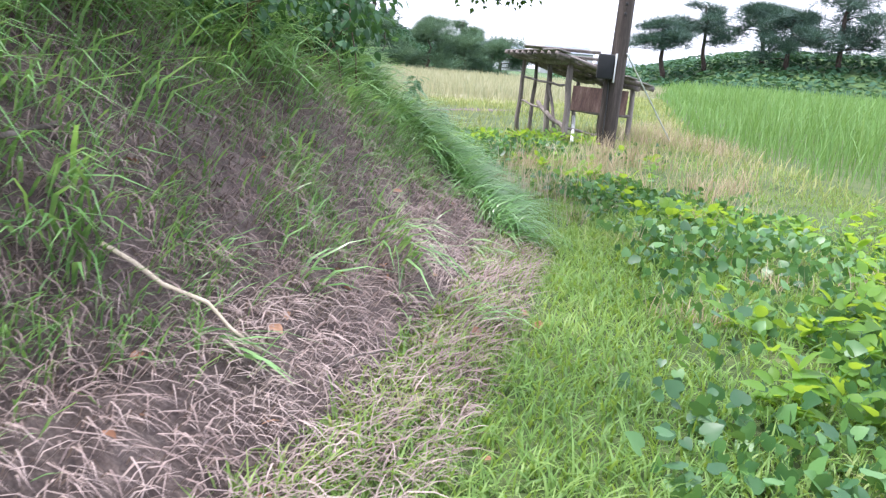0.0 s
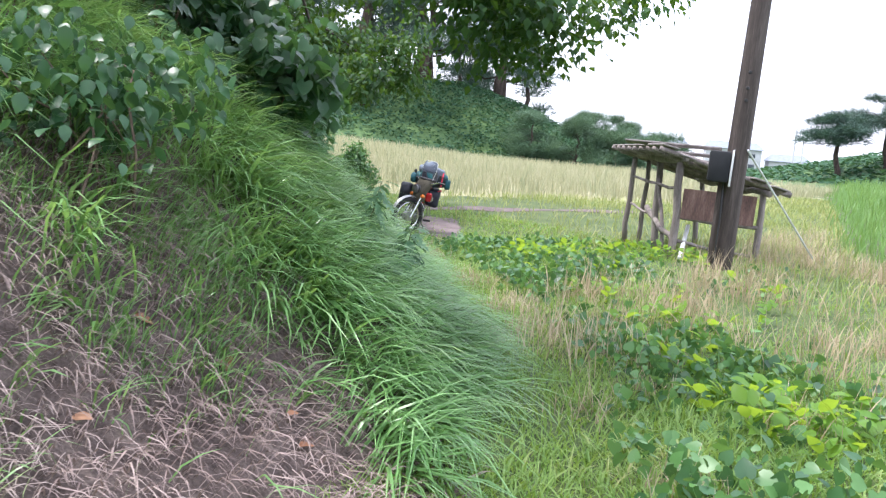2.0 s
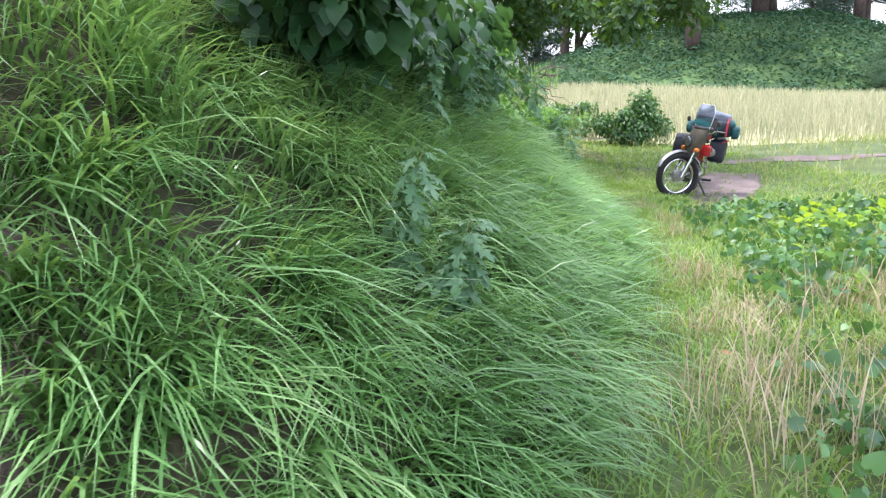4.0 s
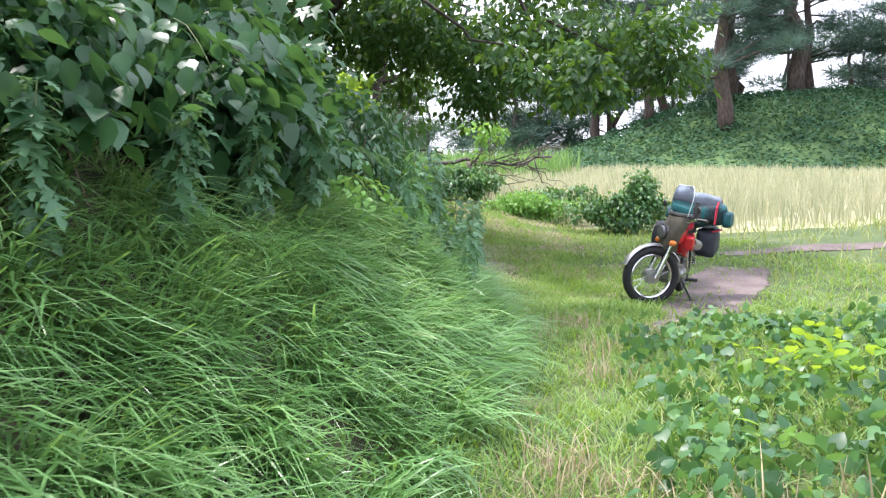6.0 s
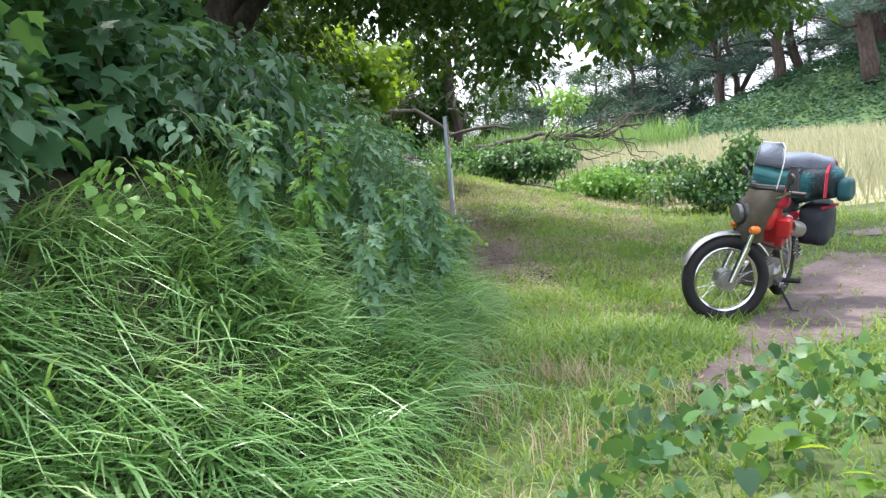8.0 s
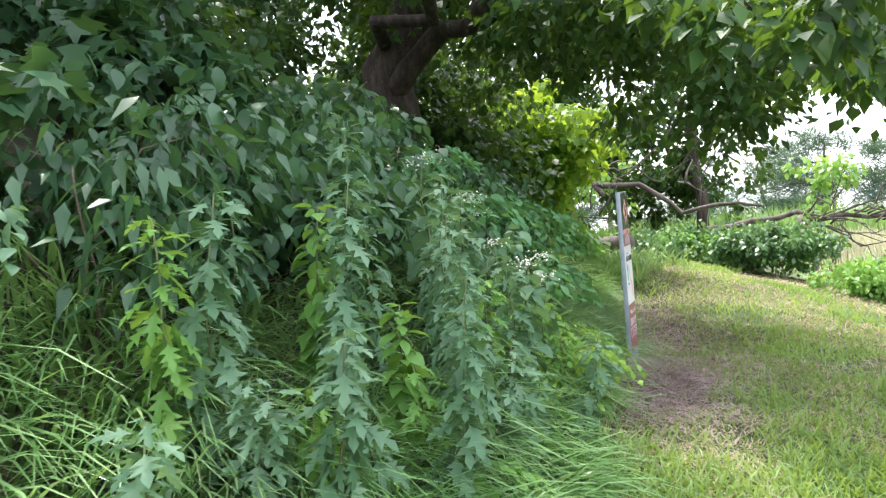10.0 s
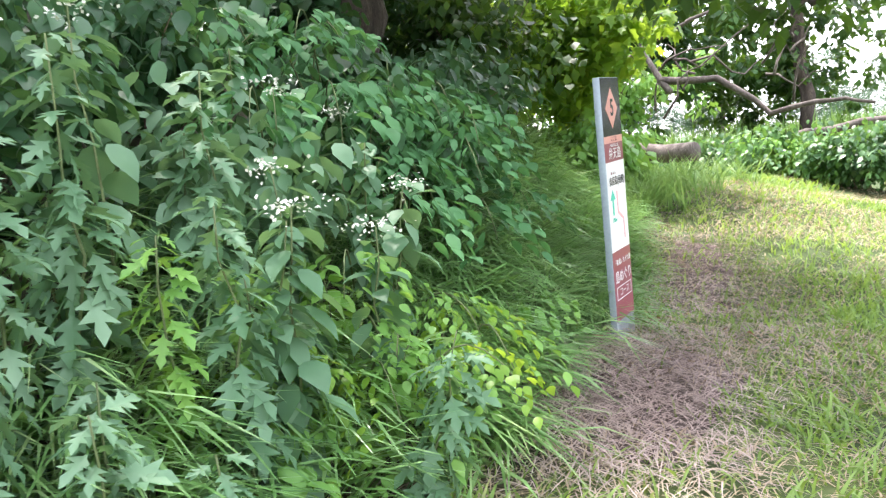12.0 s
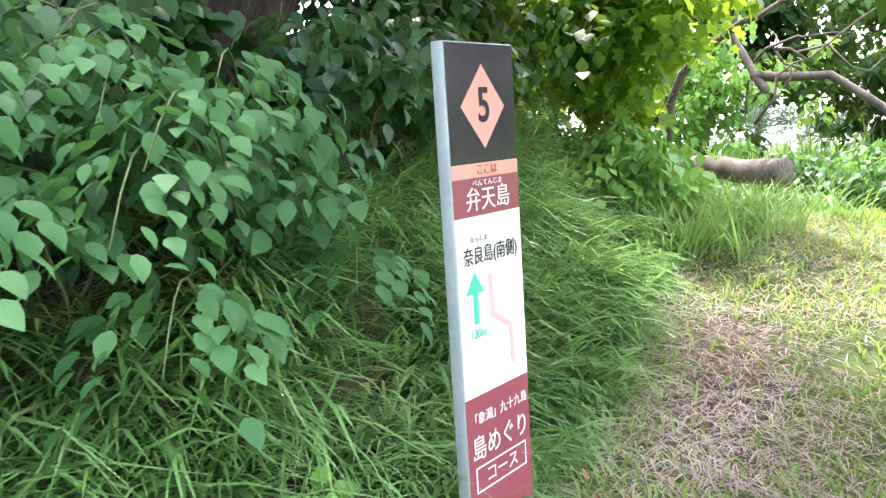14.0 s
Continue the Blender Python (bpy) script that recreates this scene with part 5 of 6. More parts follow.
def motorcycle():
    e = tagged(empty("motorcycle", pose(3.55, 10.47, float(height(3.55, 10.47)), -8, 0, -116)), "small red motorcycle laden with touring bags on its side stand", "motorcycle")
    wheel("front_wheel", e, (0.60, 0, 0.315))
    wheel("rear_wheel", e, (-0.60, 0, 0.315))
    # fenders
    for nm, at, st, sw, steer in (("front_fender", (0.60, 0, 0.315), 0.35, 2.25, 0), ("rear_fender", (-0.60, 0, 0.315), 0.5, 2.3, 0)):
        v, t = torus_arrays(0.318, 0.026, 26, 8, 1.5, st, sw)
        rr = np.hypot(v[:, 0], v[:, 2])
        k = np.maximum(rr, 0.322) / rr
        v[:, 0] *= k
        v[:, 2] *= k
        f = piece(nm, (v, t), M_STEEL, e, at, "dull silver steel mudguard")
        f.rotation_euler = (0, 0, radians(steer))
    for s in (-1, 1):
        piece("fork_leg", join_arrays([cyl_arrays((0.60, 0.085 * s, 0.31), (0.50, 0.085 * s, 0.56), 0.026), cyl_arrays((0.51, 0.085 * s, 0.54), (0.41, 0.085 * s, 0.82), 0.018)]), M_CHROME, e, label="chrome telescopic fork leg")
        piece("rear_shock", join_arrays([cyl_arrays((-0.56, 0.12 * s, 0.33), (-0.46, 0.12 * s, 0.64), 0.014)] + [(torus_arrays(0.026, 0.006, 14, 6)[0][:, [0, 2, 1]] + np.array((-0.555 + 0.011 * i, 0.12 * s, 0.36 + 0.031 * i)), torus_arrays(0.026, 0.006, 14, 6)[1]) for i in range(9)]), M_CHROME, e)
        piece("footpeg", cyl_arrays((0.02, 0.10 * s, 0.25), (0.02, 0.27 * s, 0.26), 0.018), M_BLACK, e)
        piece("indicator", join_arrays([cyl_arrays((0.47, 0.08 * s, 0.68), (0.47, 0.13 * s, 0.68), 0.008), tube_arrays([(0.45, 0.14 * s, 0.68), (0.47, 0.14 * s, 0.68), (0.50, 0.14 * s, 0.68), (0.515, 0.14 * s, 0.68)], [0.018, 0.029, 0.029, 0.02], 14)]), M_AMBER, e, label="amber indicator lamp")
        piece("mirror", join_arrays([tube_arrays([(0.33, 0.25 * s, 0.95), (0.35, 0.29 * s, 0.99), (0.35, 0.31 * s, 1.02)], 0.005, 6), tube_arrays([(0.365, 0.33 * s, 1.04), (0.355, 0.33 * s, 1.04), (0.34, 0.33 * s, 1.04)], [0.03, 0.036, 0.02], 14)]), M_BLACK, e, label="round black rear-view mirror")
        piece("grip", cyl_arrays((0.31, 0.27 * s, 0.94), (0.27, 0.37 * s, 0.94), 0.017), M_BLACK, e)
    piece("handlebar", tube_arrays([(0.27, -0.36, 0.94), (0.32, -0.25, 0.94), (0.38, -0.12, 0.88), (0.40, 0, 0.86), (0.38, 0.12, 0.88), (0.32, 0.25, 0.94), (0.27, 0.36, 0.94)], 0.012, 8), M_CHROME, e)
    part("fork_yoke", box_bm(0.07, 0.22, 0.03, (0.42, 0, 0.82), 0.008), M_BLACK, e)
    # headlamp and canvas fairing with a clear screen
    piece("headlamp", tube_arrays([(0.44, 0, 0.78), (0.50, 0, 0.78), (0.56, 0, 0.775), (0.575, 0, 0.775)], [0.05, 0.07, 0.068, 0.04], 20), M_LAMPGLASS, e)
    n = 15
    fv, ft = [], []
    lev = [(0.58, 0.07, 0.50), (0.66, 0.10, 0.52), (0.74, 0.125, 0.51), (0.84, 0.155, 0.47), (0.93, 0.16, 0.43), (0.965, 0.15, 0.41)]
    for z, hw, x in lev:
        for i in range(n):
            a = -math.pi / 2 + math.pi * i / (n - 1)
            fv.append((x - 0.11 + 0.13 * math.cos(a) ** 0.6 if math.cos(a) > 0 else x - 0.11, hw * math.sin(a), z))
    for j in range(len(lev) - 1):
        for i in range(n - 1):
            a = j * n + i
            ft += [(a, a + 1, a + n + 1), (a, a + n + 1, a + n)]
    fv = np.array(fv)
    inner = fv * np.array([1, 0.95, 1]) - np.array([0.012, 0, 0])
    m = len(fv)
    ft = np.array(ft)
    fair = piece("fairing", join_arrays([(fv, ft), (inner, ft[:, ::-1])]), M_OLIVE, e, label="dull olive canvas fairing with a lamp opening")
    piece("lamp_ring", (torus_arrays(0.073, 0.009, 24, 8)[0][:, [1, 0, 2]] + np.array((0.525, 0, 0.775)), torus_arrays(0.073, 0.009, 24, 8)[1][:, ::-1]), M_BLACK, fair)
    piece("fairing_trim", tube_arrays([(0.31, -0.155, 0.955)] + [(0.31 + 0.115 * math.cos(a), 0.15 * math.sin(a), 0.957) for a in np.linspace(-1.4, 1.4, 12)] + [(0.31, 0.155, 0.955)], 0.026, 8), M_BLACK, fair)
    sv, stt = [], []
    for k, (z, hw, x) in enumerate([(0.95, 0.155, 0.44), (1.05, 0.18, 0.43), (1.15, 0.185, 0.415), (1.23, 0.16, 0.40), (1.26, 0.10, 0.39)]):
        for i in range(n):
            a = -1.25 + 2.5 * i / (n - 1)
            sv.append((x - 0.11 + 0.11 * math.cos(a), hw * math.sin(a) / math.sin(1.25), z))
    for j in range(4):
        for i in range(n - 1):
            a = j * n + i
            stt += [(a, a + 1, a + n + 1), (a, a + n + 1, a + n)]
    ws = piece("windshield", (np.array(sv), np.array(stt)), glass_mat, e, label="clear acrylic windshield")
    ws.visible_shadow = False
    rim_pts = [sv[k * n] for k in range(5)] + sv[4 * n + 1:5 * n] + [sv[k * n + n - 1] for k in range(3, -1, -1)]
    piece("screen_edge", tube_arrays(rim_pts, 0.004, 6), M_WIRE, ws, label="pale edge of the windshield")
    # frame, tank, seat, engine
    piece("frame_tube", join_arrays([tube_arrays([(0.40, 0, 0.78), (0.28, 0, 0.55), (0.18, 0, 0.28), (-0.22, 0, 0.27)], 0.018, 8), tube_arrays([(0.38, 0, 0.72), (-0.1, 0, 0.62), (-0.62, 0, 0.66)], 0.018, 8)]), M_BLACK, e)
    soft_box("fuel_tank", (0.42, 0.23, 0.19), (0.14, 0, 0.74), M_RED, e, "glossy red fuel tank", (0, 6, 0), 0.004, 1, 0.5)
    soft_box("side_cover", (0.20, 0.20, 0.20), (-0.20, 0, 0.56), M_RED, e, "red side cover", (0, 0, 0), 0.003, 2, 0.35)
    soft_box("seat", (0.58, 0.23, 0.10), (-0.33, 0, 0.76), M_BLACK, e, "black vinyl seat", (0, -3, 0), 0.006, 3, 0.4)
    fins = [box_bm(0.17, 0.17 - 0.012 * (i % 2), 0.011, (0.17, 0, 0.40 + 0.021 * i), 0.003) for i in range(7)]
    part("engine_case", box_bm(0.34, 0.22, 0.19, (0.06, 0, 0.305), 0.04), M_ENGINE, e, "grimy alloy engine case")
    for f in fins:
        part("cylinder_fin", f, M_ENGINE, e)
    part("cylinder_block", box_bm(0.13, 0.13, 0.16, (0.17, 0, 0.46), 0.02), M_ENGINE, e)
    piece("crank_cover", tube_arrays([(0.06, 0.11, 0.30), (0.06, 0.135, 0.30), (0.06, 0.15, 0.30)], [0.085, 0.08, 0.05], 20), M_STEEL, e)
    piece("crash_bar", tube_arrays([(0.27, 0, 0.55), (0.31, 0.18, 0.52), (0.28, 0.20, 0.36), (0.20, 0.05, 0.26)], 0.011, 8), M_CHROME, e)
    piece("exhaust_pipe", tube_arrays([(0.24, -0.05, 0.40), (0.32, -0.09, 0.32), (0.26, -0.12, 0.22), (-0.1, -0.14, 0.21), (-0.3, -0.15, 0.24), (-0.9, -0.17, 0.30)], [0.02, 0.02, 0.02, 0.022, 0.04, 0.042], 12), M_CHROME, e)
    piece("canister", tube_arrays([(0.10, 0.17, 0.66), (0.11, 0.17, 0.655), (-0.16, 0.19, 0.61), (-0.18, 0.19, 0.61)], [0.03, 0.058, 0.058, 0.03], 18), M_STEEL, e, label="silver cylinder canister strapped on the side")
    soft_box("red_pouch", (0.13, 0.10, 0.14), (0.16, 0.16, 0.66), M_RED, e, "red fuel can beside the tank", (0, 10, 0), 0.004, 5, 0.35)
    soft_box("red_bag", (0.15, 0.15, 0.14), (0.13, 0.10, 0.86), M_REDCLOTH, e, "red cloth tank bag", (0, 0, 10), 0.012, 6, 0.45)
    piece("bottle", tube_arrays([(0.20, 0.20, 0.88), (0.20, 0.20, 1.03), (0.20, 0.20, 1.06), (0.20, 0.20, 1.09)], [0.042, 0.042, 0.025, 0.025], 14), M_BLACK, e, label="black bottle in a holder")
    piece("side_stand", join_arrays([tube_arrays([(0.0, 0.10, 0.24), (0.06, 0.24, 0.045)], 0.011, 8), cyl_arrays((0.06, 0.22, 0.035), (0.06, 0.29, 0.035), 0.02)]), M_BLACK, e)
    piece("gear_pedal", tube_arrays([(0.06, 0.14, 0.24), (0.20, 0.17, 0.24), (0.20, 0.21, 0.25)], 0.009, 6), M_STEEL, e)
    piece("luggage_rack", tube_arrays([(-0.35, 0.12, 0.72), (-0.85, 0.12, 0.74), (-0.85, -0.12, 0.74), (-0.35, -0.12, 0.72)], 0.009, 6), M_CHROME, e)
    # luggage
    soft_box("pannier_bag", (0.42, 0.22, 0.33), (-0.58, 0.24, 0.62), M_NAVY, e, "black pannier bag with a red zip", (0, 4, 0), 0.025, 7, 0.45)
    soft_box("pannier_bag", (0.42, 0.22, 0.33), (-0.58, -0.24, 0.62), M_NAVY, e, "black pannier bag with a red zip", (0, 4, 0), 0.025, 8, 0.45)
    piece("red_zip", tube_arrays([(-0.37, 0.30, 0.75), (-0.50, 0.36, 0.765), (-0.66, 0.36, 0.76), (-0.79, 0.29, 0.74)], 0.010, 6), M_REDCLOTH, e)
    soft_box("duffel_bag", (0.44, 0.56, 0.27), (-0.50, 0.14, 0.93), M_PATCHWORK, e, "dark teal nylon duffel bag strapped across the seat", (4, 0, 4), 0.035, 9, 0.55)
    soft_box("coat_roll", (0.30, 0.46, 0.13), (-0.46, 0.12, 1.08), M_GREYCLOTH, e, "rolled blue-grey rain coat", (0, 0, 8), 0.03, 10, 0.55)
    for y in (-0.05, 0.14, 0.33):
        piece("strap", tube_arrays([(-0.27, y, 0.84), (-0.28, y, 1.02), (-0.40, y, 1.105), (-0.60, y, 1.09), (-0.73, y, 0.99), (-0.73, y, 0.84)], 0.011, 6), M_REDCLOTH if y > 0.2 else M_NAVY, e)
    for s in (-1, 1):
        soft_box("side_pocket", (0.26, 0.10, 0.17), (-0.46, 0.14 + 0.30 * s, 0.90), M_TEAL, e, "teal end pocket of the duffel", (0, 0, 0), 0.015, 12 + s, 0.5)
    turn = Matrix.Translation((0.45, 0, 0)) @ pose(0, 0, 0, 0, 0, -50) @ Matrix.Translation((-0.45, 0, 0))
    for o in e.children:
        if o.name.split(".")[0] in ("front_wheel", "front_fender", "fork_leg", "indicator", "mirror", "grip", "handlebar", "fork_yoke", "headlamp", "fairing", "windshield"):
            o.matrix_basis = turn @ Matrix.LocRotScale(o.location, o.rotation_euler, None)
    piece("tail_lamp", tube_arrays([(-0.88, 0, 0.62), (-0.93, 0, 0.62)], 0.045, 14), M_REDCLOTH, e)


# ---- the waymark sign ----
def flat_shape(points, depth=0.0015):
    """A thin plate in the x-z plane, its face towards -y."""
    bm = bmesh.new()
    vs = [bm.verts.new((x, 0, z)) for x, z in points]
    f = bm.faces.new(vs)
    bmesh.ops.recalc_face_normals(bm, faces=[f])
    if f.normal.y > 0:
        f.normal_flip()
    ex = bmesh.ops.extrude_face_region(bm, geom=[f])
    bmesh.ops.translate(bm, vec=(0, -depth, 0), verts=[q for q in ex["geom"] if isinstance(q, bmesh.types.BMVert)])
    bmesh.ops.recalc_face_normals(bm, faces=bm.faces)
    return bm


def lettering(name, body, size, at, mat, parent, squeeze=1.0, bold=0.0):
    cu = bpy.data.curves.new(name, "FONT")
    cu.body, cu.size, cu.align_x, cu.align_y, cu.extrude, cu.offset = body, size, "CENTER", "CENTER", 0.0006, bold
    tmp = new("tmp_text", cu)
    dg = bpy.context.evaluated_depsgraph_get()
    me = bpy.data.meshes.new_from_object(tmp.evaluated_get(dg))
    bpy.data.objects.remove(tmp)
    me.name = name
    me.materials.clear()
    me.materials.append(mat)
    ob = new(name, me)
    ob.parent = parent
    ob.matrix_basis = Matrix.Translation(at) @ pose(0, 0, 0, 90, 0, 0) @ Matrix.Diagonal((squeeze, 1, 1, 1))
    return ob


def waymark():
    W, D, H = 0.292, 0.036, 1.375
    e = tagged(empty("waymark_sign", pose(0.931, 12.890, 0.45, 1.3, -4.5, 95.5)), "tall narrow waymark sign with Japanese lettering standing in the grass", "sign")
    part("post_panel", box_bm(W, D, H, (0, 0, H / 2), 0.004), M_SIGNSIDE, e, "grey enamelled board")
    def panel(name, z0, z1, mat, label):
        o = part(name, flat_shape([(-W / 2 + 0.006, H - z1), (W / 2 - 0.004, H - z1), (W / 2 - 0.004, H - z0), (-W / 2 + 0.006, H - z0)]), mat, e, label, flat=True)
        o.location = (0, -D / 2 - 0.0005, 0)
        return o
    top = panel("number_panel", 0.004, 0.298, M_SIGNBLACK, "glossy black panel with a salmon diamond")
    strip = panel("caption_strip", 0.298, 0.334, M_SIGNPINK, "salmon caption strip")
    name_p = panel("name_panel", 0.334, 0.430, M_SIGNMAROON, "maroon name panel")
    way = panel("route_panel", 0.430, 0.893, M_SIGNWHITE, "white route panel")
    foot = panel("course_panel", 0.893, 1.26, M_SIGNMAROON, "maroon course panel")
    f = -0.0045
    d = part("diamond", flat_shape([(0, H - 0.262), (0.092, H - 0.158), (0, H - 0.054), (-0.092, H - 0.158)]), M_SIGNPINK, top, flat=True)
    d.location = (0, -0.002, 0)
    lettering("numeral", "5", 0.12, (0, f - 0.001, H - 0.158), M_SIGNBLACK, top, 0.9, 0.002)
    lettering("caption", "ここは", 0.030, (0, f, H - 0.316), M_SIGNMAROON, strip)
    lettering("reading", "べんてんじま", 0.018, (0, f, H - 0.348), M_SIGNWHITE, name_p, 1.2)
    lettering("place_name", "弁天島", 0.064, (0, f, H - 0.392), M_SIGNWHITE, name_p)
    lettering("destination", "奈良島(南側)", 0.050, (0, f, H - 0.532), M_SIGNBLACK, way, 0.84)
    lettering("destination_reading", "ならしま", 0.016, (-0.05, f, H - 0.488), M_SIGNMAROON, way, 1.2)
    a = part("arrow", flat_shape([(-0.085, H - 0.705), (-0.065, H - 0.705), (-0.065, H - 0.625), (-0.037, H - 0.625), (-0.075, H - 0.572), (-0.113, H - 0.625), (-0.085, H - 0.625)]), M_SIGNGREEN, way, flat=True)
    a.location = (0, -0.002, 0)
    lettering("distance", "130m", 0.034, (-0.072, f, H - 0.730), M_SIGNGREEN, way, 0.9)
    rt = part("route_line", flat_shape([(-0.016, H - 0.585), (0.000, H - 0.585), (0.003, H - 0.690), (0.080, H - 0.735), (0.085, H - 0.845), (0.069, H - 0.845), (0.065, H - 0.745), (-0.012, H - 0.700)]), M_SIGNROSE, way, flat=True)
    rt.location = (0, -0.002, 0)
    tagged(lettering("course_area", "「象潟」九十九島", 0.034, (0, f, H - 0.955), M_SIGNWHITE, foot, 0.95), kind="stuff")
    lettering("course_title", "島めぐり", 0.072, (0, f, H - 1.035), M_SIGNWHITE, foot, 0.9)
    for nm, pts in (("box_line", [(-0.115, -1.082), (0.115, -1.082), (0.115, -1.086), (-0.115, -1.086)]), ("box_line", [(-0.115, -1.148), (0.115, -1.148), (0.115, -1.152), (-0.115, -1.152)]),
                    ("box_line", [(-0.115, -1.086), (-0.111, -1.086), (-0.111, -1.148), (-0.115, -1.148)]), ("box_line", [(0.111, -1.086), (0.115, -1.086), (0.115, -1.148), (0.111, -1.148)])):
        o = part(nm, flat_shape([(x, H + z) for x, z in pts]), M_SIGNWHITE, foot, flat=True)
        o.location = (0, -0.002, 0)
    lettering("course_word", "コース", 0.050, (0, f, H - 1.117), M_SIGNWHITE, foot, 1.0)


# ---- utility pole and the timber rack ----
def utility_pole():
    x, y = 5.17, 5.12
    z = float(height(x, y))
    e = tagged(empty("utility_pole", pose(x, y, z, 0, 2.0, 0)), "weathered dark wooden utility pole with a meter box", "utility pole")
    piece("shaft", tube_arrays([(0, 0, -0.4), (0, 0, 1.5), (0, 0, 4), (0, 0, 8.5)], [0.128, 0.122, 0.109, 0.088], 24, 0.012, 3), M_POLE, e)
    # a split board along the foot and bolt holes
    part("foot_board", box_bm(0.11, 0.05, 1.35, (-0.112, 0.05, 0.66), 0.006, pose(0, 0, 0, 0, 0, -45)), M_POLE, e, "dark plank strapped to the pole's foot")
    for i, hz in enumerate((1.98, 2.12, 2.30)):
        piece("bolt_hole", tube_arrays([(-0.085, -0.080, hz), (-0.10, -0.094, hz)], [0.022, 0.016], 10), M_BLACK, e)
    mb = part("meter_box", box_bm(0.24, 0.17, 0.36, (-0.235, 0.03, 1.20), 0.03, pose(0, 0, 0, 0, 0, -45)), M_METER, e, "dark grey electric meter box")
    part("box_back", box_bm(0.022, 0.16, 0.42, (-0.145, -0.075, 1.19), 0.004, pose(0, 0, 0, 0, 0, -45)), M_WIRE, mb, "pale backing board")
    piece("cable", tube_arrays([(-0.16, 0.0, 1.02), (-0.15, -0.02, 0.6), (-0.15, -0.02, 0.0)], 0.012, 6), M_BLACK, e)
    gx_, gy_ = 7.4, 5.5
    g = tagged(empty("guy_wire", Matrix.Translation((gx_, gy_, float(height(gx_, gy_))))), "pale guy wire running from the pole to the ground", "wire")
    piece("wire", tube_arrays([(0, 0, -0.05), (x - gx_ + 0.05, y - gy_ - 0.14, z + 1.42 - float(height(gx_, gy_)))], 0.013, 6), M_WIRE, g)


def timber_rack():
    """A leaning rack of poles with a board roof and a rusty sheet on one side."""
    C = Vector((5.545, 6.38))
    z = float(height(5.9, 7.3))
    e = tagged(empty("timber_rack", pose(C.x, C.y, z, 0, 0, -26.6)), "rickety weathered timber rack with a low sagging roof", "shelter")
    # local x runs along the short side, local y along the long side
    S, L = 1.14, 2.6
    posts = [(0, 0, 1.42, 0.05), (S, 0.0, 1.02, 0.045), (0, L, 1.42, 0.045), (S, L, 1.10, 0.045), (0.02, L * 0.42, 1.40, 0.05), (0.16, L * 0.9, 1.36, 0.04), (S, L * 0.5, 1.06, 0.04)]
    for i, (x, y, h, r) in enumerate(posts):
        tube("post", bent_line((x + 0.03 * math.sin(i * 2.1), y, -0.15), (x, y, h), 0, 0.012, 5, i), r * np.array([1.05, 1.0, 1.0, 0.95, 0.92]), M_OLDWOOD, e, 9, 0.06, i)
    for i, (p0, p1, r) in enumerate([((0, -0.25, 1.40), (0, L + 0.25, 1.44), 0.05), ((S, -0.2, 1.02), (S, L + 0.2, 1.08), 0.045), ((-0.25, 0, 1.44), (S + 0.25, 0.02, 1.05), 0.04), ((-0.25, L, 1.45), (S + 0.2, L, 1.10), 0.04),
                                     ((0, 0.0, 0.62), (S, 0.0, 0.55), 0.028), ((0, 0, 0.30), (S, 0, 0.16), 0.025), ((0, 0, 1.0), (0, L, 1.05), 0.022), ((0, L * 0.5, 0.55), (0, L, 0.6), 0.02), ((S, 0, 0.55), (S, L, 0.6), 0.025),
                                     ((0.02, L * 0.62, 0.62), (0.06, 0.10, 0.25), 0.04), ((0.02, L * 0.42, 1.1), (0.06, L * 0.22, 0.05), 0.03)]):
        tube("rail", bent_line(p0, p1, -0.02, 0.012, 6, 40 + i), r, M_OLDWOOD, e, 8, 0.07, i)
    # rafters show their round ends; boards lie over them
    for i in range(9):
        y = -0.2 + (L + 0.4) * i / 8
        tube("rafter", bent_line((-0.36, y, 1.50), (S + 0.30, y + 0.05, 1.02), 0, 0.01, 5, 60 + i), 0.034, M_OLDWOOD, e, 8, 0.08, i)
    r = np.random.default_rng(5)
    for i in range(7):
        s = i / 7
        x = -0.34 + (S + 0.56) * (s + 0.07)
        zz = 1.545 - 0.46 * (s + 0.07) / 1.0 * 1.02
        b = part("roof_board", box_bm((S + 0.56) / 7 - 0.012, L + 0.5 + r.uniform(-0.2, 0.15), 0.02, (0, 0, 0), 0.004), M_SHEET, e)
        b.matrix_basis = pose(x, L / 2 + r.uniform(-0.06, 0.06), zz + r.uniform(0, 0.02), r.uniform(-1.0, 1.0), 14.5 + r.uniform(-2, 2), r.uniform(-1.5, 1.5))
    for i in range(3):
        b = part("loose_board", box_bm(0.16, 1.3, 0.022, (0, 0, 0), 0.004), M_SHEET, e)
        b.matrix_basis = pose(0.0 + 0.35 * i, 0.5 + 0.6 * i, 1.57 - 0.10 * i, 1, 13, 70 + 14 * i)
    sheet = bmesh.new()
    bmesh.ops.create_grid(sheet, x_segments=36, y_segments=2, size=0.5)
    for v in sheet.verts:
        v.co = Vector(((v.co.x + 0.5) * 0.98, 0.008 * math.sin(v.co.x * 60), v.co.y * 0.40))
    ex = bmesh.ops.extrude_face_region(sheet, geom=list(sheet.faces))
    bmesh.ops.translate(sheet, vec=(0, 0.004, 0), verts=[q for q in ex["geom"] if isinstance(q, bmesh.types.BMVert)])
    sh = part("rusty_sheet", sheet, M_RUST, e, "rust-brown metal sheet")
    sh.matrix_basis = pose(0.06, -0.05, 0.80, 0, 2, 0)
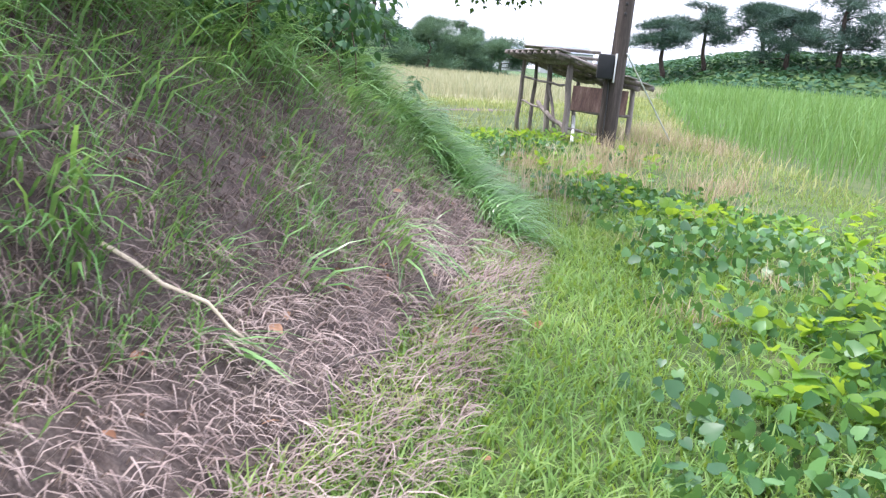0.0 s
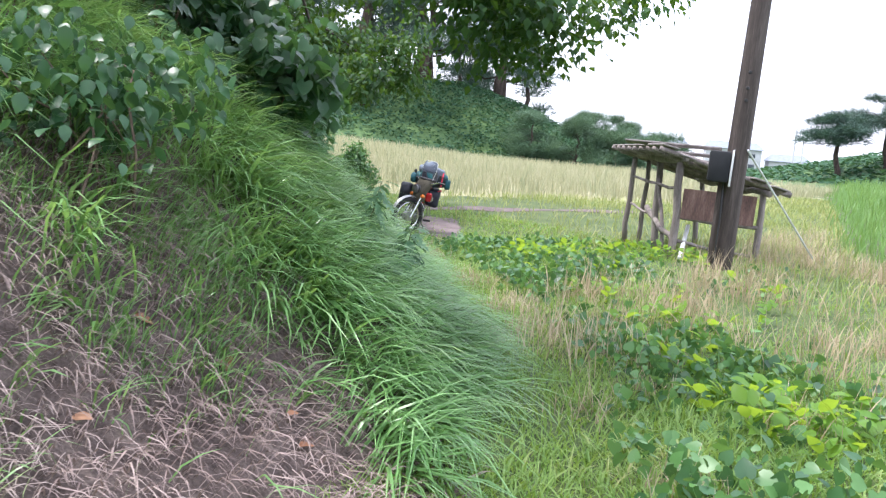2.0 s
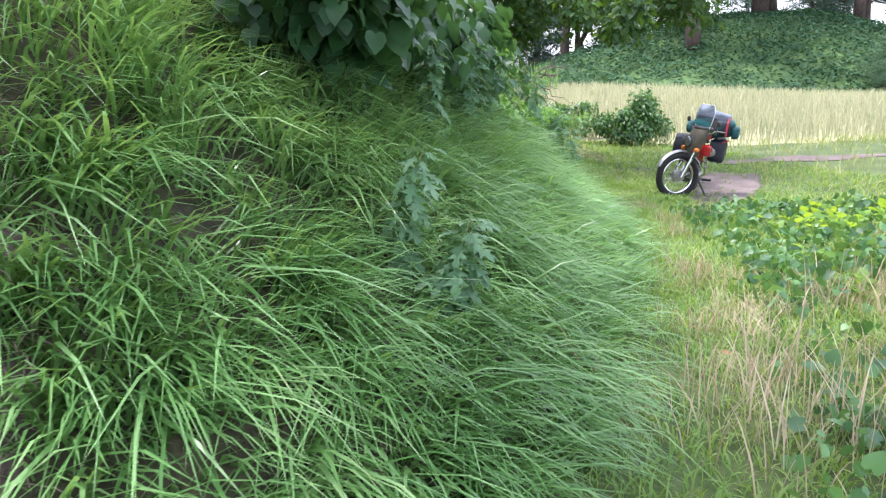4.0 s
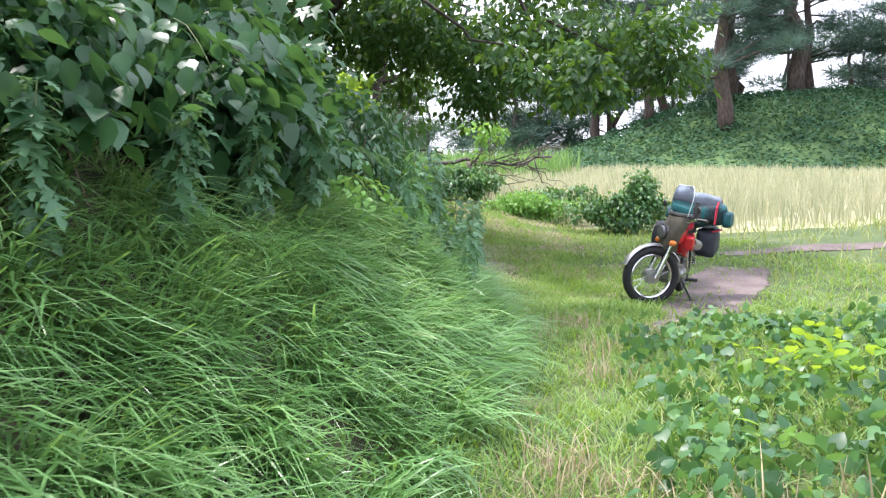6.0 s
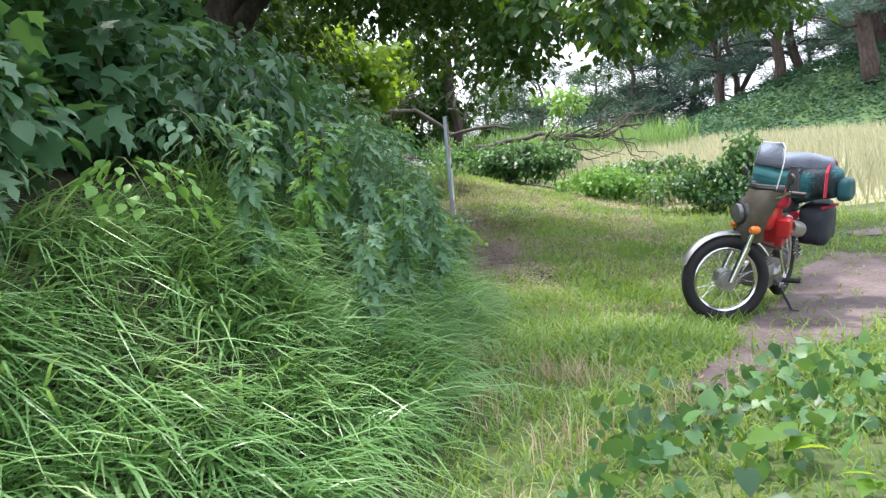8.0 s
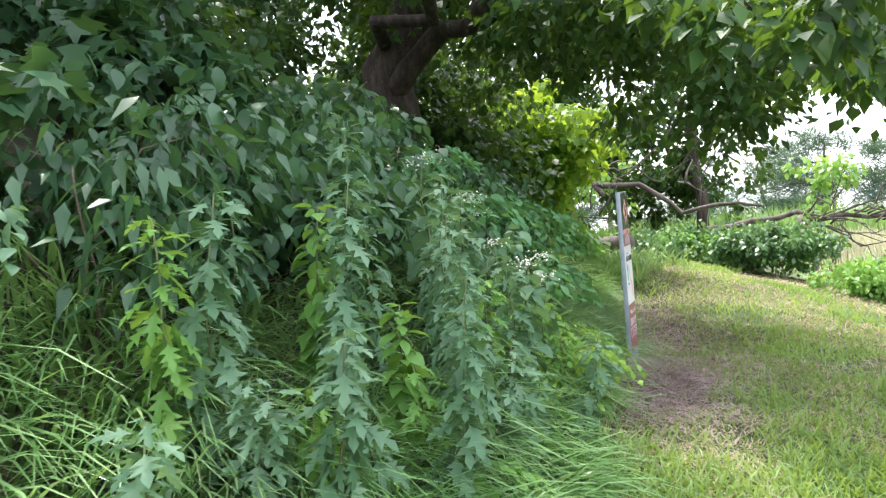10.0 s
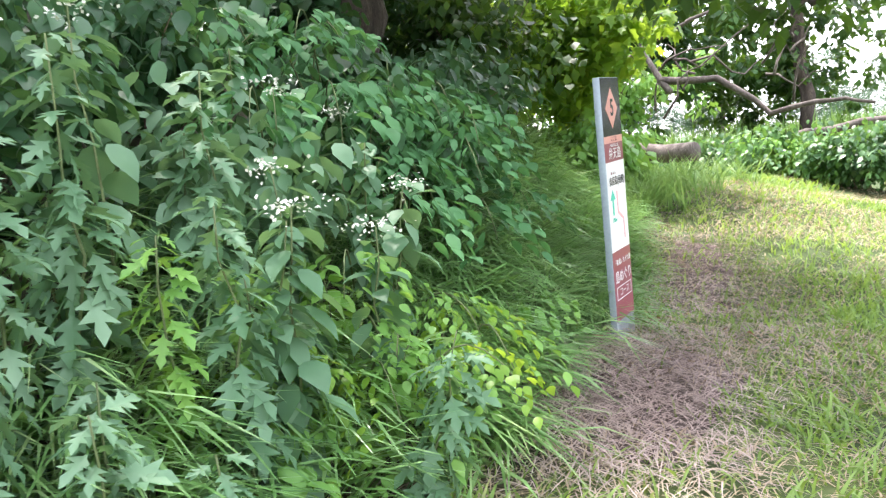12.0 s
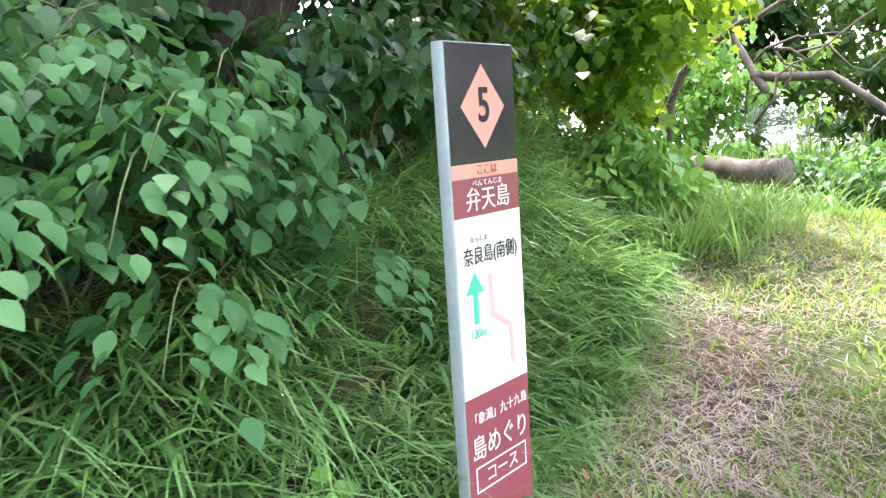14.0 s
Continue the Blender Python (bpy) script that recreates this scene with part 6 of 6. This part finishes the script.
    # plank and clutter under the rack
    pl = tagged(tube("leaning_plank", bent_line((5.30, 5.95, float(height(5.3, 5.95)) + 0.03), (6.15, 6.75, float(height(6.15, 6.75)) + 0.42), 0, 0.0, 4, 3), 0.03, M_WIRE, None, 6), "pale broken plank leaning under the rack", "plank")


# ---- fallen tree ----
def fallen_tree():
    z = lambda x, y: float(height(x, y))
    e = tagged(empty("fallen_tree", Matrix.Translation((-1.0, 19.9, z(-1.0, 19.9)))), "fallen dead tree with bare grey limbs across the grass", "fallen tree")
    o = np.array((-1.0, 19.9, z(-1.0, 19.9)))
    def limb(name, pts, r0, r1, sides=9, seed=0):
        pts = np.asarray(pts, float) - o
        fine = []
        for a, b in zip(pts[:-1], pts[1:]):
            fine += [a + (b - a) * k for k in (0, 0.34, 0.67)]
        fine = np.array(fine + [pts[-1]])
        fine[1:-1] += np.random.default_rng(seed).normal(0, 0.035, (len(fine) - 2, 3))
        return tube(name, fine, np.linspace(r0, r1, len(fine)), M_DEADWOOD, e, sides, 0.07, seed)
    limb("trunk", [(-3.0, 19.5, 1.66), (-1.8, 19.0, 1.58), (-0.55, 18.5, 1.5)], 0.10, 0.12, 12, 1)
    limb("limb", [(-1.3, 19.95, 1.50), (-0.2, 20.2, 1.55), (0.6, 20.4, 1.66), (1.67, 20.45, 1.72), (2.6, 20.5, 1.60), (3.6, 20.4, 1.75)], 0.075, 0.025, 10, 2)
    limb("limb", [(1.67, 20.45, 1.70), (1.72, 20.4, 1.2), (1.85, 20.3, 0.6)], 0.07, 0.045, 9, 3)
    limb("limb", [(0.55, 20.4, 1.6), (0.75, 20.3, 1.2), (0.7, 20.2, 0.9)], 0.05, 0.025, 8, 4)
    limb("limb", [(-1.6, 20.2, 2.6), (-0.8, 20.4, 2.5), (-0.1, 20.5, 2.0), (0.6, 20.6, 2.1), (1.1, 20.6, 1.95)], 0.06, 0.02, 8, 5)
    limb("limb", [(-1.4, 20.1, 2.4), (-1.9, 20.2, 3.1), (-1.7, 20.3, 3.6)], 0.05, 0.015, 8, 6)
    limb("limb", [(-2.4, 19.7, 1.8), (-2.0, 19.3, 2.6), (-1.2, 19.1, 3.0), (-0.4, 19.0, 3.2)], 0.06, 0.02, 8, 7)
    r = np.random.default_rng(77)
    for i in range(26):
        a = np.array((r.uniform(1.6, 3.4), 20.4 + r.normal(0, 0.15), r.uniform(1.5, 1.8)))
        b = a + np.array((r.uniform(0.3, 1.5), r.normal(0, 0.5), r.uniform(-0.75, 0.75)))
        tube("twig", bent_line(a - o, b - o, r.normal(0, 0.15), 0.06, 6, 90 + i), np.linspace(0.018, 0.004, 6), M_DEADWOOD, e, 5, 0.05, i)
    for i in range(14):
        a = np.array((r.uniform(-1.8, 0.4), 20.2 + r.normal(0, 0.2), r.uniform(2.0, 3.0)))
        b = a + np.array((r.uniform(-0.5, 1.2), r.normal(0, 0.4), r.uniform(-0.2, 0.9)))
        tube("twig", bent_line(a - o, b - o, r.normal(0, 0.15), 0.08, 6, 190 + i), np.linspace(0.02, 0.004, 6), M_DEADWOOD, e, 5, 0.05, i)


# ---- upright weeds on the bank ----
def weed(name, label, x, y, h, seed, n_leaf=26, size=0.12, mat=None, shape=SLIM, lean=(0.0, 0.0), flowers=0, category="weed", pairs=3):
    r = np.random.default_rng(seed)
    z = float(height(x, y))
    e = tagged(empty(name, Matrix.Translation((x, y, z))), label, category)
    tagged(e, group="upright weeds on the bank")
    top = np.array((lean[0], lean[1], h))
    line = bent_line((0, 0, -0.03), top, 0, 0.02, 7, seed)
    tube("stem", line, np.linspace(0.0065, 0.0025, 7), M_STEM, e, 6)
    k = np.repeat(np.linspace(0.12, 1.0, n_leaf), pairs)
    n = len(k)
    p = np.stack([np.interp(k, np.linspace(0, 1, 7), line[:, j]) for j in range(3)], 1)
    a = np.arange(n) * 2.4 + r.normal(0, 0.4, n)
    s = size * (0.55 + 0.6 * np.sin(np.pi * (0.15 + 0.75 * k))) * r.uniform(0.7, 1.2, n)
    stalk = 0.25 * s
    p[:, 0] += np.cos(a) * stalk
    p[:, 1] += np.sin(a) * stalk
    raw_object("leaf_sprays", *leaves(shape, p, s, a, 1.0 - 0.8 * k ** 2 + r.normal(0, 0.3, n), r.normal(0, 0.3, n)), mat or M_WEED, e)
    if flowers:
        q = np.repeat(top[None], flowers, 0) + r.normal(0, 1, (flowers, 3)) * np.array((0.05, 0.05, 0.018))
        tagged(raw_object("flower_head", *leaves(DIAMOND, q, r.uniform(0.012, 0.02, flowers), r.uniform(0, 6.28, flowers), r.uniform(-1.2, 0.2, flowers), r.normal(0, 0.5, flowers)), M_FLOWER, e), kind="stuff")
    return e


def arching_spray(name, label, x, y, z0, heading, reach, rise, seed, n=11, size=0.085, mat=None, category="shrub"):
    """A shoot with paired leaflets, arching out of the bank and hanging at the tip."""
    r = np.random.default_rng(seed)
    zg = float(height(x, y))
    e = tagged(empty(name, Matrix.Translation((x, y, zg))), label, category)
    tagged(e, group="arching shoots on the bank")
    t = np.linspace(0, 1, 9)
    line = np.stack([np.cos(heading) * reach * t, np.sin(heading) * reach * t, -0.03 + (z0 + 0.03) * t ** 0.6 + rise * np.sin(np.pi * t) - 0.25 * reach * t ** 3], 1)
    tube("shoot", line, np.linspace(0.006, 0.002, 9), M_STEM, e, 5)
    ks = np.linspace(0.3, 1.0, n)
    P, H, S, Q = [], [], [], []
    for k in ks:
        c = np.array([np.interp(k, t, line[:, j]) for j in range(3)])
        for s in (-1, 1):
            twig_h = heading + s * 1.15
            for m in range(1, 4):
                P.append(c + np.array((math.cos(twig_h), math.sin(twig_h), -0.12 * m)) * 0.055 * m * 1.2)
                H.append(twig_h + r.normal(0, 0.5))
                S.append(size * r.uniform(0.6, 1.0))
                Q.append(0.7 + r.normal(0, 0.25))
    tagged(raw_object("foliage", *leaves(LEAF, np.array(P), np.array(S), np.array(H), np.array(Q), r.normal(0, 0.3, len(P))), mat or M_BRIGHT, e), kind="stuff")
    return e


def house(x, y, w, d, h, rz, label):
    z = float(height(x, y))
    e = tagged(empty("house", pose(x, y, z, 0, 0, rz)), label, "house", "distant houses")
    part("wall", box_bm(w, d, h, (0, 0, h / 2), 0.02), M_HOUSEWALL, e)
    roof = bmesh.new()
    a, b, t = w / 2 + 0.6, d / 2 + 0.7, 2.0
    v = [roof.verts.new(p) for p in ((-a, -b, h), (a, -b, h), (a, b, h), (-a, b, h), (-a + 1.5, 0, h + t), (a - 1.5, 0, h + t))]
    for f in ((0, 1, 5, 4), (2, 3, 4, 5), (1, 2, 5), (3, 0, 4), (3, 2, 1, 0)):
        roof.faces.new([v[i] for i in f])
    part("roof", roof, M_ROOFTILE, e, "grey tiled roof", flat=True)
    for fl in range(int(h // 2.7)):
        for i in range(3):
            part("window", box_bm(1.5, 0.12, 1.1, (-w / 3 + i * w / 3, -d / 2 - 0.03, 1.5 + 2.7 * fl), 0.02), M_WINDOW, e)


def far_pole(x, y, h):
    e = tagged(empty("power_pole", Matrix.Translation((x, y, float(height(x, y))))), "distant concrete power pole with a cross arm", "power pole", "distant power poles")
    piece("mast", tube_arrays([(0, 0, -0.3), (0, 0, h)], [0.2, 0.13], 8), M_HOUSEWALL, e)
    piece("cross_arm", tube_arrays([(-1.1, 0.6, h - 0.8), (1.1, -0.6, h - 0.8)], 0.09, 6), M_HOUSEWALL, e)


motorcycle()
waymark()
utility_pole()
timber_rack()
fallen_tree()
for hx, hy, w, d, h, rz, lab in ((150, 172, 16, 9, 5.6, 40, "distant grey two-storey house with a tiled roof"), (164, 158, 14, 9, 5.8, 50, "distant pale house behind the fields"),
                                 (176, 150, 10, 8, 3.4, 50, "distant low grey house"), (140, 184, 12, 8, 3.2, 40, "distant low grey farmhouse")):
    house(hx, hy, w, d, h, rz - 90, lab)
far_pole(120, 101, 9)
far_pole(150, 124, 9)

rw = np.random.default_rng(91)
# mugwort stands along the bank towards the sign
for i, (x, y, h) in enumerate([(1.22, 9.30, 0.85), (1.30, 9.75, 0.70), (1.02, 9.55, 1.00), (0.85, 9.95, 1.05), (1.05, 10.25, 0.90), (1.34, 8.95, 0.80), (1.05, 8.75, 1.0), (0.72, 9.35, 1.15), (1.20, 10.75, 0.62), (0.62, 10.5, 0.95), (1.30, 8.35, 0.75), (0.95, 8.2, 0.9), (1.28, 7.7, 0.62), (0.9, 7.45, 0.8), (0.25, 5.9, 0.75), (-0.35, 2.75, 0.5), (-0.15, 2.6, 0.42), (0.05, 5.2, 0.7), (-0.15, 4.5, 0.65), (0.35, 6.6, 0.7)]):
    weed("mugwort", "upright silvery-green mugwort plant on the bank", x, y, h, 1000 + 9 * i, 32, 0.105, M_WEED, MUG, (rw.normal(0.08, 0.06), rw.normal(-0.03, 0.06)))
for i, (x, y, h) in enumerate([(0.98, 10.45, 0.82), (0.80, 10.70, 0.86), (0.60, 10.20, 1.0), (0.9, 10.95, 0.72), (0.5, 10.9, 0.9), (0.72, 11.2, 0.72), (0.4, 11.4, 0.8)]):
    weed("boneset", "tall leafy weed with small white flower heads", x, y, h, 1300 + 9 * i, 14, 0.125, M_WEED, LEAF, (rw.normal(0.06, 0.05), rw.normal(-0.02, 0.05)), 60, "weed", 2)
for i in range(26):
    y = 8.0 + 3.4 * rw.uniform()
    x = float(np.interp(y, FOOT[:, 1], FOOT[:, 0])) - rw.uniform(0.05, 0.85)
    weed("mugwort", "upright silvery-green mugwort plant on the bank", x, y, rw.uniform(0.4, 0.85), 3000 + 9 * i, 26, 0.09, M_WEED if i % 3 else M_BRIGHT, LEAF if i % 4 == 0 else MUG, (rw.normal(0.1, 0.06), rw.normal(-0.05, 0.06)))
# arching shoots with paired leaflets
for i, (x, y, z0, hd, rc, ri, m, sz) in enumerate([(0.55, 11.25, 0.35, -0.9, 0.55, 0.15, M_BRIGHT, 0.075), (0.75, 11.55, 0.15, -1.0, 0.45, 0.12, M_BRIGHT, 0.07), (0.85, 11.0, 0.1, -0.8, 0.4, 0.1, M_BRIGHT, 0.075), (0.35, 11.7, 0.45, -0.7, 0.65, 0.2, M_DROOP, 0.10), (0.15, 12.1, 0.45, -0.8, 0.7, 0.2, M_DROOP, 0.105), (0.3, 12.4, 0.3, -0.7, 0.55, 0.18, M_DROOP, 0.10),
                                                  (-0.1, 11.8, 0.6, -0.7, 0.8, 0.2, M_DROOP, 0.11), (-0.2, 12.5, 0.55, -0.6, 0.8, 0.2, M_DROOP, 0.11), (0.05, 11.3, 0.55, -0.8, 0.7, 0.2, M_DROOP, 0.10), (0.65, 12.15, 0.15, -0.9, 0.4, 0.1, M_BRIGHT, 0.075), (0.55, 12.55, 0.1, -0.9, 0.35, 0.08, M_BRIGHT, 0.07),
                                                  (-0.4, 13.0, 0.6, -0.7, 0.8, 0.25, M_DROOP, 0.10), (0.1, 13.1, 0.35, -0.7, 0.5, 0.15, M_DROOP, 0.09), (0.9, 10.35, 0.05, -0.6, 0.4, 0.1, M_BRIGHT, 0.08), (1.1, 9.95, 0.02, -0.5, 0.35, 0.1, M_BRIGHT, 0.08), (1.15, 9.35, 0.02, -0.5, 0.4, 0.1, M_BRIGHT, 0.085),
                                                  (0.35, 7.3, 0.15, -0.6, 0.5, 0.15, M_BRIGHT, 0.075), (0.3, 7.9, 0.25, -0.6, 0.5, 0.15, M_WEED, 0.08), (0.1, 6.9, 0.35, -0.7, 0.6, 0.2, M_BUSH, 0.11), (-0.1, 6.2, 0.5, -0.8, 0.7, 0.25, M_BUSH, 0.13), (-0.25, 5.7, 0.6, -0.7, 0.7, 0.3, M_BUSH, 0.13), (-0.3, 6.6, 0.6, -0.7, 0.8, 0.3, M_BUSH, 0.13)]):
    arching_spray("leafy_shoot", "arching leafy shoot with paired leaflets" if m is not M_BUSH else "arching branch with large dark glossy leaves", x, y, z0, hd, rc, ri, 1500 + 9 * i, 11, sz, m)

# long drooping branches of the large-leaved shrub beside the sign
rd = np.random.default_rng(97)
for i in range(16):
    x, y = rd.uniform(-0.6, 0.3), rd.uniform(11.7, 13.0)
    arching_spray("drooping_branch", "drooping branch of large pale green oval leaves", x, y, rd.uniform(0.3, 0.8), rd.normal(-0.8, 0.3), rd.uniform(0.6, 1.0), rd.uniform(0.12, 0.3), 4000 + 9 * i, 13, rd.uniform(0.075, 0.10), M_DROOP)
for i in range(18):
    x, y = rd.uniform(0.55, 1.05), rd.uniform(10.75, 11.6)
    arching_spray("leafy_shoot", "arching leafy shoot with small oval yellow-green leaflets", x, y, rd.uniform(0.08, 0.42), rd.normal(-0.8, 0.6), rd.uniform(0.3, 0.5), rd.uniform(0.05, 0.15), 5000 + 9 * i, 10, rd.uniform(0.045, 0.062), M_BRIGHT if i % 3 else M_SUNTINT)

# sticks on the straw bank
def stick(label, p0, p1, r0, mat, seed):
    a, b = np.array((*p0, float(height(*p0)) + 0.09)), np.array((*p1, float(height(*p1)) + 0.07))
    tagged(tube("stick", bent_line(a, b, 0.02, 0.015, 6, seed), np.linspace(r0, r0 * 0.6, 6), mat, None, 7, 0.06, seed), label, "stick")


stick("pale bleached stick lying on the straw bank", (-3.80, -0.79), (-3.44, -1.02), 0.008, M_PALESTICK, 3)
stick("thin grey twig among the straw", (-3.19, -1.0), (-2.85, -0.83), 0.005, M_DEADWOOD, 5)
stick("weathered grey branch on the bank", (-4.15, -0.72), (-3.83, -0.48), 0.012, M_DEADWOOD, 6)
